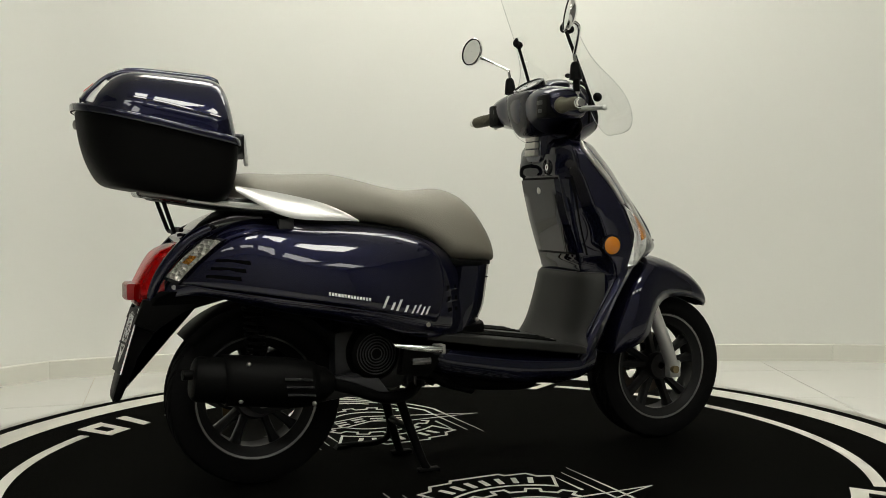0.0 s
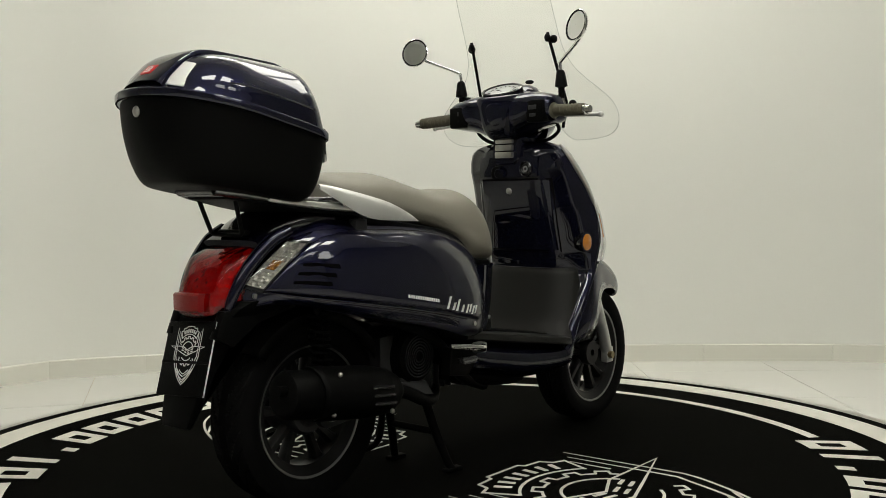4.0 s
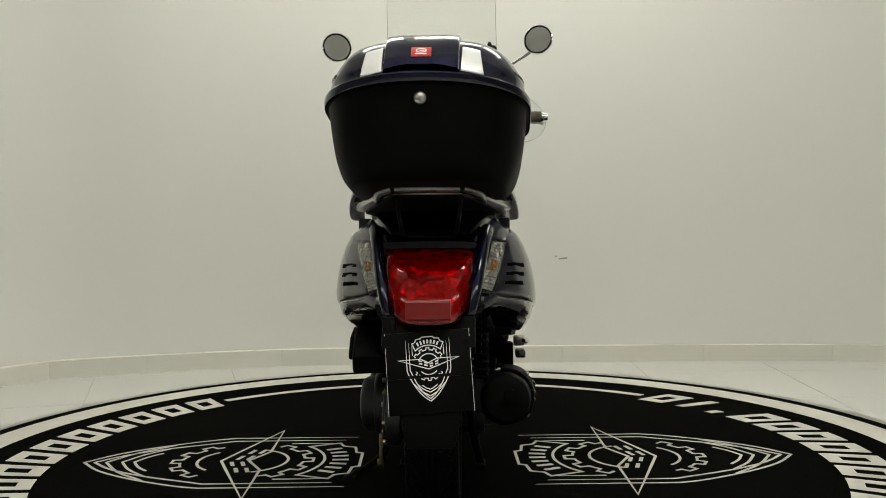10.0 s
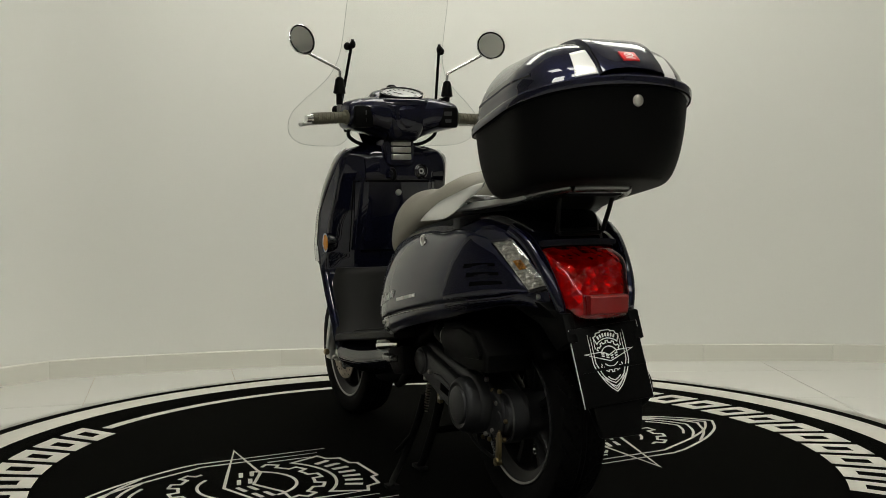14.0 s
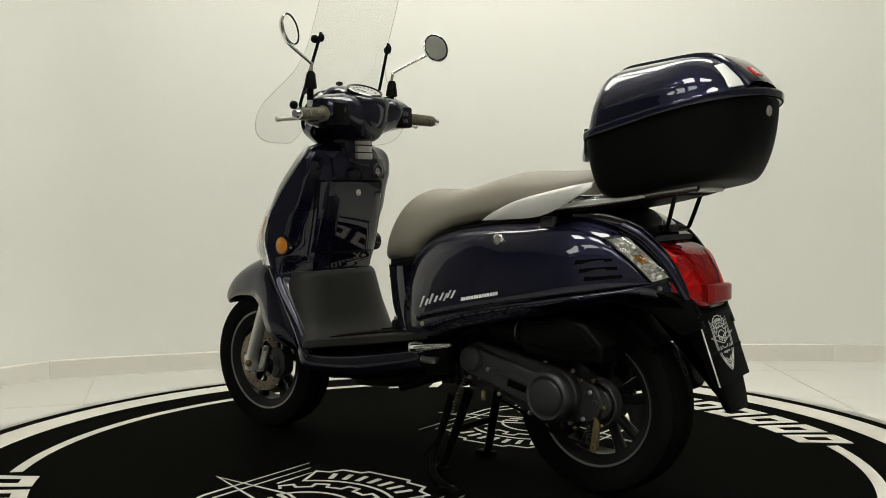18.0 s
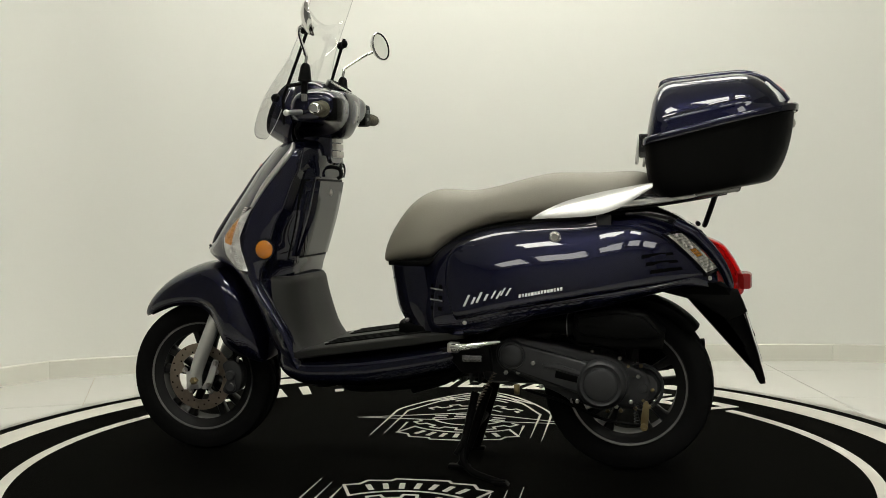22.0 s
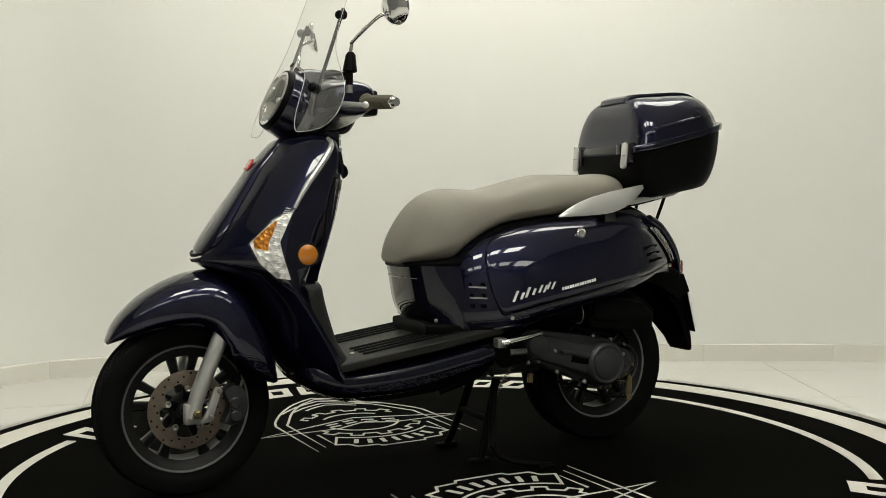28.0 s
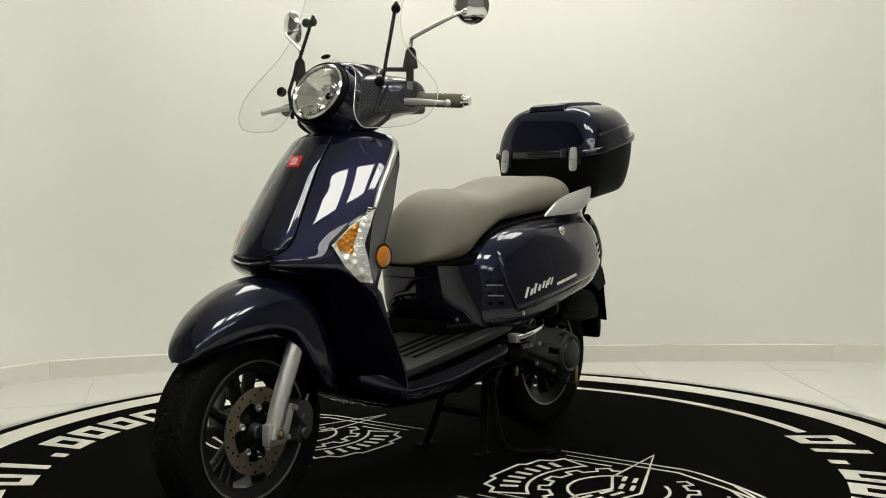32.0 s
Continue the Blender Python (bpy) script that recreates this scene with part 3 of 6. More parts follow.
for a, r, w, lo in smooth_rows(FEND, 5):
    a = radians(a)
    half = [(1.0, 0.0), (1.02, 0.22), (1.01, 0.45), (0.955, 0.64), (0.83, 0.785), (0.64, 0.89), (0.42, 0.955), (0.21, 0.988), (0, 1.0)]
    half = half + [(-u, v) for u, v in half[-2::-1]]
    rings.append([(FX + (lo + (r - lo) * v) * math.cos(a), w * u, FZ + (lo + (r - lo) * v) * math.sin(a)) for u, v in half])
ob = part("front_fender", front(loft(rings, closed=False)), NAVY, scooter, "glossy navy front mudguard")
md = ob.modifiers.new("thick", "SOLIDIFY")
md.thickness, md.offset = 0.004, -1

# seat
SEAT = [(0.150, 0.045, 0.594, 0.606, 3), (0.143, 0.078, 0.589, 0.640, 3), (0.121, 0.104, 0.588, 0.690, 3), (0.079, 0.130, 0.588, 0.748, 3), (0.037, 0.146, 0.590, 0.784, 3), (-0.01, 0.151, 0.597, 0.803, 3), (-0.055, 0.151, 0.632, 0.803, 3), (-0.12, 0.149, 0.670, 0.800, 3),
        (-0.19, 0.147, 0.695, 0.811, 2.8), (-0.283, 0.150, 0.706, 0.834, 2.8), (-0.346, 0.150, 0.712, 0.846, 2.8), (-0.40, 0.151, 0.718, 0.847, 2.8), (-0.49, 0.147, 0.727, 0.846, 2.8), (-0.57, 0.135, 0.735, 0.849, 2.6), (-0.615, 0.105, 0.745, 0.842, 2.4), (-0.640, 0.06, 0.765, 0.825, 2.2)]


def seat_ring(r):
    x, w, lo, hi, n = r
    pts = []
    for y, z in oval(w, lo, hi, n, 44):
        f = (z - lo) / max(hi - lo, 1e-4)
        pts.append((x, y * (1 - 0.20 * f ** 2), z))
    return pts


part("seat", loft([seat_ring(r) for r in smooth_rows(SEAT, 6)]), SEATM, scooter, "taupe grey vinyl dual seat")
part("seat_base", body_x([(0.134, 0.070, 0.580, 0.597, 4), (0.09, 0.116, 0.580, 0.598, 5), (0.03, 0.138, 0.582, 0.603, 5), (-0.02, 0.145, 0.590, 0.615, 5), (-0.12, 0.146, 0.66, 0.685, 5), (-0.35, 0.152, 0.698, 0.722, 5), (-0.58, 0.13, 0.722, 0.748, 5)]), BLACKP, scooter, "black plastic seat base")

# rear bodywork: x, half-width, low, high
BODY = [(0.020, 0.148, 0.408, 0.585), (-0.010, 0.176, 0.400, 0.620), (-0.045, 0.203, 0.398, 0.648), (-0.10, 0.228, 0.398, 0.674), (-0.17, 0.243, 0.408, 0.694), (-0.25, 0.250, 0.432, 0.707), (-0.34, 0.252, 0.452, 0.715), (-0.435, 0.248, 0.471, 0.719), (-0.52, 0.238, 0.488, 0.732), (-0.59, 0.221, 0.505, 0.738), (-0.65, 0.197, 0.520, 0.722), (-0.70, 0.170, 0.531, 0.696), (-0.75, 0.142, 0.534, 0.656), (-0.785, 0.117, 0.529, 0.620), (-0.806, 0.100, 0.527, 0.594)]


def body_ring(r):
    x, w, lo, hi = r
    h = hi - lo
    half = [(0.0, hi), (0.36, hi - 0.003 * h), (0.55, hi - 0.016 * h), (0.67, hi - 0.05 * h), (0.765, hi - 0.115 * h), (0.84, hi - 0.20 * h), (0.90, hi - 0.31 * h), (0.95, hi - 0.45 * h), (0.983, hi - 0.60 * h), (1.0, hi - 0.74 * h), (0.995, lo + 0.16 * h), (0.985, lo + 0.09 * h), (0.965, lo + 0.03 * h), (0.92, lo), (0.86, lo + 0.05 * h), (0.5, lo + 0.10 * h), (0.0, lo + 0.10 * h)]
    return [(x, w * u, z) for u, z in half] + [(x, -w * u, z) for u, z in half[-2:0:-1]]


bm = loft([body_ring(r) for r in smooth_rows(BODY, 6)])
BODY_HIT = BVHTree.FromBMesh(bm)
part("body_panel", bm, NAVY, scooter, "glossy navy rear bodywork")

# raised side covers: a smooth shell over either flank
PANEL_TOP = [(-0.0665, 0.572), (-0.069, 0.605), (-0.078, 0.630), (-0.098, 0.652), (-0.13, 0.668), (-0.20, 0.685), (-0.29, 0.694), (-0.36, 0.698), (-0.515, 0.703), (-0.58, 0.699), (-0.641, 0.684), (-0.68, 0.662), (-0.72, 0.628), (-0.77, 0.572)]
PANEL_LOW = [(-0.0665, 0.568), (-0.068, 0.548), (-0.072, 0.525), (-0.082, 0.490), (-0.095, 0.455), (-0.104, 0.441), (-0.17, 0.456), (-0.25, 0.473), (-0.36, 0.494), (-0.45, 0.510), (-0.60, 0.535), (-0.70, 0.551), (-0.77, 0.566)]
PANEL_PEAK = 0.0075


def panel_lift(x, z):
    """How far the side cover stands off the body, rounded down to nothing at its border."""
    hi = np.interp(-x, [-p[0] for p in PANEL_TOP], [p[1] for p in PANEL_TOP])
    lo = np.interp(-x, [-p[0] for p in PANEL_LOW], [p[1] for p in PANEL_LOW])
    d = min(hi - z, z - lo, (-0.0665 - x) * 1.3, (x + 0.772) * 1.2)
    q = max(0.0, min(1.0, d / 0.016))
    return PANEL_PEAK * math.sqrt(max(0.0, 1 - (1 - q) ** 2)) - 0.001




def side_y(x, z, sg):
    hit = BODY_HIT.ray_cast(Vector((x, sg * 1.0, z)), Vector((0, -sg, 0)))
    y = hit[0].y if hit[0] else sg * 0.2
    return y + sg * max(0.0, panel_lift(x, z))


xs = [-0.0668 - 0.7042 * (u ** 1.25) for u in np.linspace(0, 1, 70)]
for sg in (1, -1):
    rings = []
    for x in xs:
        hi = np.interp(-x, [-p[0] for p in PANEL_TOP], [p[1] for p in PANEL_TOP])
        lo = np.interp(-x, [-p[0] for p in PANEL_LOW], [p[1] for p in PANEL_LOW])
        ring = []
        for v in [0.5 - 0.5 * math.cos(math.pi * k / 22) for k in range(23)]:
            z = lo + (hi - lo) * v
            hit = BODY_HIT.ray_cast(Vector((x, sg, z)), Vector((0, -sg, 0)))[0]
            ring.append((x, hit.y + sg * panel_lift(x, z), z))
        rings.append(ring)
    part("side_cover", loft(rings, closed=False), NAVY, scooter, "smooth glossy navy side cover")


def decal(name, outline, sg, material, thick=0.0016, label="", parent=None):
    """A flat plate laid on the flank; outline in (x, z)."""
    bm = bmesh.new()
    a = [bm.verts.new((x, side_y(x, z, sg) - sg * 0.001, z)) for x, z in outline]
    b = [bm.verts.new((x, side_y(x, z, sg) + sg * thick, z)) for x, z in outline]
    n = len(a)
    bm.faces.new(a)
    bm.faces.new(b[::-1])
    for i in range(n):
        bm.faces.new((a[i], b[i], b[(i + 1) % n], a[(i + 1) % n]))
    return part(name, bm, material, parent or scooter, label, smooth=False)


for sg in (1, -1):
    # model script: slanted bright strokes; maker's line: small white bars
    sc = sub("side_script")
    sc["label"] = "raised silver slanted script strokes"
    x0, dx, dz = (-0.124, -0.132, 0.040) if sg > 0 else (-0.272, 0.140, -0.030)
    for k, (wd, hi, lo) in enumerate(((0.08, 1.25, 0.0), (0.05, 0.75, 0.0), (0.10, 1.15, 0.0), (0.07, 0.7, 0.0), (0.13, 1.1, 0.05), (0.13, 1.15, 0.05))):
        u = (0.02, 0.19, 0.30, 0.47, 0.62, 0.82)[k]
        bx, bz = x0 + dx * u, (0.482 if sg > 0 else 0.491) + dz * u
        sgn = -1 if sg > 0 else 1
        hgt = 0.025
        lean = 0.012 * sgn
        if k >= 4:
            ww, bz = 0.020 * sgn, bz - 0.004
            side = 0.0052 * sgn
            for px in (0.0, ww - side):
                decal("stroke", [(bx + px, bz + 0.004), (bx + px + side, bz + 0.004), (bx + px + side + lean, bz + hgt), (bx + px + lean, bz + hgt)], sg, SCRIPTM, 0.0028, parent=sc)
        else:
            ww = 0.0066 * sgn
            decal("stroke", [(bx, bz + lo), (bx + ww, bz + lo), (bx + ww + lean * hi, bz + hgt * hi), (bx + lean * hi, bz + hgt * hi)], sg, SCRIPTM, 0.003, parent=sc)
    line = sub("side_lettering")
    line["label"] = "small white lettering bars"
    ax, az, bx, bz = (-0.284, 0.514, -0.404, 0.536) if sg > 0 else (-0.414, 0.535, -0.298, 0.514)
    for k in range(14):
        u0, u1 = k / 14, (k + 0.70) / 14
        tall = 0.0085
        decal("letter_bar", [(ax + (bx - ax) * u0, az + (bz - az) * u0 - tall / 2), (ax + (bx - ax) * u1, az + (bz - az) * u1 - tall / 2), (ax + (bx - ax) * u1, az + (bz - az) * u1 + tall / 2), (ax + (bx - ax) * u0, az + (bz - az) * u0 + tall / 2)], sg, WHITEM, 0.0012, parent=line)
    # rear louvres
    for k in range(3):
        z, x0 = 0.577 + 0.020 * k, -0.630 + 0.012 * k
        decal("louvre", [(x0, z - 0.004), (x0 - 0.083, z + 0.005), (x0 - 0.081, z + 0.011), (x0 - 0.055, z + 0.011), (x0 - 0.002, z + 0.006)], sg, VOID, 0.002, "black air louvre")
    # front slits with bright lower lip
    for k in range(3):
        z = 0.468 + 0.030 * k
        decal("side_slit", [(-0.022, z), (-0.060, z - 0.002), (-0.060, z + 0.009), (-0.022, z + 0.009)], sg, VOID, 0.0015)
        if k:
            decal("slit_lip", [(-0.020, z - 0.0045), (-0.062, z - 0.0065), (-0.062, z - 0.002), (-0.020, z)], sg, CHROME, 0.003)
    part("body_screw", turned([(0.0005, 0), (0.006, 0), (0.006, 0.004), (0.0005, 0.005)], 10, (-0.13, side_y(-0.13, 0.437, sg) - (0.005 if sg < 0 else 0), 0.437)), STEEL, scooter)
    part("body_screw", turned([(0.0005, -0.003), (0.006, -0.003), (0.006, 0.003), (0.0005, 0.004)], 10, (-0.785, side_y(-0.785, 0.556, sg), 0.556)), STEEL, scooter)
    pts = [(p[0], p[1] - 0.003) for p in PANEL_LOW[6:]]
    part("panel_seam", tube([(x, side_y(x, z, sg) + sg * 0.0002, z) for x, z in pts], 0.0014, 6, 4), GLOSSB, scooter)
lk = sub("seat_lock")
y = side_y(-0.377, 0.670, 1) + 0.004
part("lock_ring", turned([(0.0095, 0), (0.0165, 0), (0.0165, 0.003), (0.0135, 0.006), (0.0095, 0.005)], 28, (-0.377, y, 0.670)), CHROME, lk, "chrome lock ring")
part("lock_barrel", turned([(0.0005, 0), (0.010, 0), (0.0095, 0.0045), (0.0005, 0.005)], 24, (-0.377, y - 0.001, 0.670)), STEEL, lk, "bright steel key lock")

# matt black sheet on tail top, added to darken the recess; glossy rear lip
part("tail_dark_sheet", body_x([(-0.47, 0.118, 0.690, 0.732, 4), (-0.53, 0.126, 0.700, 0.744, 4), (-0.59, 0.122, 0.705, 0.750, 4), (-0.645, 0.108, 0.695, 0.738, 4), (-0.690, 0.096, 0.680, 0.716, 4)]), BLACKP, scooter, "matt black sheet added for the dark recess under the rack")
part("cover_lip", tube([(-0.640 + 3.0 * y * y, y, 0.7405) for y in np.linspace(-0.098, 0.098, 11)], 0.0035, 8, 1), GLOSSB, scooter)

# tail lamp and rear indicators
REDBLOCK = mat("red_reflector_block", (0.20, 0.007, 0.007), 0.3, coat=0.35, grain=0.5, grain_scale=500)
tail = sub("tail_lamp")
part("red_lens", body_x([(-0.760, 0.106, 0.548, 0.670, 7), (-0.795, 0.101, 0.530, 0.657, 6.5), (-0.824, 0.093, 0.512, 0.642, 6), (-0.848, 0.080, 0.503, 0.612, 4.5), (-0.866, 0.070, 0.503, 0.580, 4), (-0.876, 0.056, 0.508, 0.562, 3.4), (-0.879, 0.040, 0.516, 0.552, 3)], count=44), REDL, tail, "glossy red tail lamp lens")
part("lamp_inner", body_x([(-0.762, 0.101, 0.549, 0.664, 7), (-0.793, 0.096, 0.533, 0.650, 6), (-0.820, 0.087, 0.516, 0.632, 5.5), (-0.842, 0.073, 0.508, 0.602, 4), (-0.858, 0.061, 0.508, 0.572, 3.4), (-0.864, 0.046, 0.514, 0.556, 3.2)], count=44), REDIN, tail, "bright red faceted reflector")
rings = [[(-0.902 + 3.0 * y * y + dx, y, z) for dx, z in ((0.06, 0.522), (0.004, 0.522), (0.0, 0.526), (0.0, 0.560), (0.004, 0.564), (0.06, 0.564))] for y in np.linspace(-0.048, 0.048, 9)]
part("reflector_block", loft(rings), REDBLOCK, tail, "ribbed red reflector block")
part("lamp_brow", body_x([(-0.69, 0.112, 0.672, 0.716, 4), (-0.735, 0.108, 0.670, 0.699, 4), (-0.766, 0.104, 0.664, 0.682, 4)]), NAVY_DIM, tail)
for sg in (1, -1):
    part("lamp_side", tube([(-0.690, 0.128 * sg, 0.704), (-0.740, 0.118 * sg, 0.678), (-0.790, 0.108 * sg, 0.628), (-0.822, 0.100 * sg, 0.580), (-0.838, 0.090 * sg, 0.535), (-0.832, 0.084 * sg, 0.512)], [0.016, 0.017, 0.016, 0.014, 0.012, 0.008], 14), NAVY, tail)


def skin(tree, corners, out, lift, thick, material, name, parent, label="", size=1.0, n=5):
    """A plate that lies on a curved body: corners in space, laid down along the direction out."""
    p = [Vector(c) for c in corners]
    cen = sum(p, Vector()) / len(p)
    p = [cen + (v - cen) * size for v in p]
    out = Vector(out).normalized()
    line = [a.lerp(b, k / n) for a, b in zip(p, p[1:] + p[:1]) for k in range(n)]

    def lay(q):
        hit = tree.ray_cast(q + out * 0.3, -out, 0.42)
        return (hit[0] if hit[0] else q) + out * lift
    rings = [[lay(cen + (q - cen) * s) for q in line] for s in (1.0, 0.8, 0.6, 0.4, 0.2)]
    bm = bmesh.new()
    top = [[bm.verts.new(q) for q in ring] for ring in rings]
    low = [bm.verts.new(q - out * thick) for q in rings[0]]
    mid = bm.verts.new(lay(cen))
    k = len(line)
    for ra, rb in [(low, top[0])] + list(zip(top, top[1:])):
        for i in range(k):
            bm.faces.new((ra[i], ra[(i + 1) % k], rb[(i + 1) % k], rb[i]))
    for i in range(k):
        bm.faces.new((top[-1][i], top[-1][(i + 1) % k], mid))
    return part(name, bm, material, parent, label)


for sg in (1, -1):
    ind = sub("rear_indicator")
    c = [(-0.668, 0.172, 0.676), (-0.707, 0.140, 0.682), (-0.803, 0.100, 0.578), (-0.772, 0.131, 0.566)]
    c = [Vector((x, y * sg, z)) for x, y, z in c]
    n = Vector((-0.72, 0.62 * sg, 0.30)).normalized()
    cen = sum(c, Vector()) / 4
    skin(BODY_HIT, c, n, 0.011, 0.018, GLOSSB, "indicator_housing", ind, "", 1.06)
    skin(BODY_HIT, c, n, 0.0125, 0.004, REFLEXD, "reflector", ind, "bright cut-glass reflector", 0.94)
    low = [c[0].lerp(c[3], 0.30), c[1].lerp(c[2], 0.30), c[1].lerp(c[2], 0.75), c[0].lerp(c[3], 0.75)]
    skin(BODY_HIT, low, n, 0.0138, 0.003, AMBERD, "amber_insert", ind, "small amber bulb behind the lens", 0.42)
    skin(BODY_HIT, c, n, 0.019, 0.008, CLEARL, "clear_lens", ind, "clear ribbed indicator lens", 0.97)
    for q in np.linspace(0.06, 0.94, 15):
        a, b = c[0].lerp(c[3], q), c[1].lerp(c[2], q)
        ends = [BODY_HIT.ray_cast(a.lerp(b, u) + n * 0.3, -n)[0] for u in (0.08, 0.5, 0.92)]
        if all(ends):
            part("lens_rib", tube([e + n * 0.0175 for e in ends], 0.0013, 6, 1), CLEARL, ind)

# tail piece, plate and mudflap
bm = prism(round_path([(-0.690, 0.525), (-0.78, 0.535), (-0.852, 0.520), (-0.868, 0.480), (-0.903, 0.385), (-0.936, 0.276), (-0.930, 0.262), (-0.915, 0.272), (-0.875, 0.365), (-0.810, 0.450), (-0.745, 0.505)], 3), -0.070, 0.070, 0.006)
for v in bm.verts:
    low = max(0.0, min(1.0, (0.40 - v.co.z) / 0.14))
    v.co.y = (v.co.y - 0.006) * (1 - 0.30 * low * low)
part("tail_bracket", bm, BLACKP, scooter, "matt black tail bracket and mudflap")
for sg in (1, -1):
    part("bracket_side", prism([(-0.60, 0.53), (-0.86, 0.525), (-0.885, 0.465), (-0.835, 0.44), (-0.76, 0.49)], 0.070 * sg, 0.100 * sg, 0.006), BLACKP, scooter)
rings = []
for z, x0, x1, w in ((0.545, -0.66, -0.815, 0.122), (0.530, -0.69, -0.845, 0.114), (0.51, -0.722, -0.860, 0.100), (0.485, -0.762, -0.868, 0.086), (0.455, -0.805, -0.880, 0.074)):
    rings.append([(x0, w, z), (x0, -w, z), (x1 + 0.02, -w, z), (x1, -w + 0.02, z), (x1, w - 0.02, z), (x1 + 0.02, w, z)])
part("bracket_shroud", loft(rings), BLACKP, scooter, "matt black shroud under the tail")
plate = sub("number_plate")
PM = Matrix.Translation((-0.897, -0.002, 0.415)) @ Matrix.Rotation(radians(17.5), 4, "Y") @ Matrix.Rotation(radians(-4.0), 4, "X")
part("plate_board", block(-0.002, 0.002, -0.0895, 0.0895, -0.086, 0.086, 0.0015, PM), BLACKP, plate, "square black display plate")
# White strips painting the glint on the plate's thin sides.
part("plate_edge_glint", block(-0.0014, 0.0022, 0.0890, 0.0900, -0.086, 0.086, 0, PM), WHITEM, plate)
part("plate_edge_glint", block(-0.0014, 0.0022, -0.0900, -0.0890, -0.086, 0.086, 0, PM), WHITEM, plate)
part("plate_strap", block(-0.004, -0.002, -0.088, 0.088, -0.012, -0.006, 0, PM), BLACKP, plate)
EM = PM @ Matrix(((0, 0, -1, -0.0022), (1, 0, 0, 0), (0, -1, 0, 0.112), (0, 0, 0, 1)))
emblem(plate, EM, 0.162, 0.0021, 0.0008, WHITEM)

# rear hugger
rings = []
for a in np.linspace(30, 139, 22):
    a = radians(a)
    r = 0.262
    rings.append([(RX + (r - d) * math.cos(a), y, RZ + (r - d) * math.sin(a)) for y, d in ((-0.082, 0.035), (-0.078, 0.008), (-0.05, 0.0), (0.0, -0.003), (0.05, 0.0), (0.078, 0.008), (0.082, 0.035))])
ob = part("rear_hugger", loft(rings, closed=False), BLACKP, scooter, "matt black inner rear mudguard")
md = ob.modifiers.new("thick", "SOLIDIFY")
md.thickness = 0.004

# ---- leg shield ----
SHIELD = [(0.225, 0.37, 0.34, 0.1326, 0.25, 0.11), (0.25, 0.42, 0.358, 0.1823, 0.273, 0.1375), (0.29, 0.463, 0.378, 0.2055, 0.31, 0.1595), (0.33, 0.498, 0.394, 0.2133, 0.338, 0.1705), (0.38, 0.53, 0.417, 0.2144, 0.372, 0.1793), (0.46, 0.552, 0.463, 0.2216, 0.404, 0.1859), (0.53, 0.594, 0.506, 0.2249, 0.416, 0.1903), (0.572, 0.64, 0.526, 0.226, 0.411, 0.1925), (0.6, 0.7, 0.533, 0.226, 0.403, 0.1947), (0.625, 0.724, 0.534, 0.2261, 0.395, 0.1944), (0.66, 0.7, 0.53, 0.2251, 0.384, 0.1944), (0.73, 0.648, 0.512, 0.223, 0.363, 0.1903), (0.81, 0.59, 0.466, 0.2137, 0.345, 0.1801), (0.86, 0.557, 0.43, 0.2065, 0.337, 0.1698), (0.905, 0.518, 0.398, 0.1962, 0.338, 0.1555), (0.935, 0.492, 0.392, 0.1696, 0.345, 0.133), (0.95, 0.46, 0.398, 0.1233, 0.358, 0.1023)]


def shield_ring(r):
    z, xf, xe, we, xb, wb = r
    we *= float(np.interp(z, (0.40, 0.52), (1.0, 0.968)))
    d = xf - xe
    deep = float(np.interp(z, (0.2, 0.54, 0.60, 0.75, 0.86, 0.905, 0.95), (0.022, 0.022, 0.065, 0.085, 0.055, 0.03, 0.02)))
    half = [(xf, 0.0), (xf - d * 0.03, we * 0.20), (xf - d * 0.11, we * 0.38), (xf - d * 0.25, we * 0.56), (xf - d * 0.45, we * 0.73), (xf - d * 0.70, we * 0.88), (xf - d * 0.90, we * 0.97), (xe - 0.004, we), (xe - 0.012, we * 0.985), (xe - deep * 0.85, we * 0.955), (xe - deep, we * 0.93), (xe - deep - 0.003, we * 0.88), (min(xe - deep, xb + (xe - xb) * 0.3), wb * 0.80), (xb + 0.004, wb * 0.68), (xb, wb * 0.58), (xb, 0.0)]
    return [(x, y, z) for x, y in half] + [(x, -y, z) for x, y in half[-2:0:-1]]


bm = loft([shield_ring(r) for r in smooth_rows(SHIELD, 5)])
SHIELD_HIT = BVHTree.FromBMesh(bm)
part("leg_shield", bm, NAVY, scooter, "glossy navy leg shield")


# Thin sheet laid over the shield's back, added to dim its bright reflections.
rings = []
for row in smooth_rows(SHIELD, 5):
    ring = shield_ring(row)
    rings.append([(x - 0.0025, y, z) for x, y, z in ring[10:21]])
ob = part("inner_dim_sheet", loft(rings, closed=False), NAVY_DIM, scooter, "glossy dimmed navy sheet added over the inner leg shield")
md = ob.modifiers.new("thick", "SOLIDIFY")
md.thickness = 0.002


def front_x(y, z):
    hit = SHIELD_HIT.ray_cast(Vector((1.5, y, z)), Vector((-1, 0, 0)))
    return hit[0].x if hit[0] else 0.5


def back_x(y, z):
    hit = SHIELD_HIT.ray_cast(Vector((-0.2, y, z)), Vector((1, 0, 0)))
    return hit[0].x if hit[0] else 0.35


# raised centre spine that ends in a slotted nose
rings = []
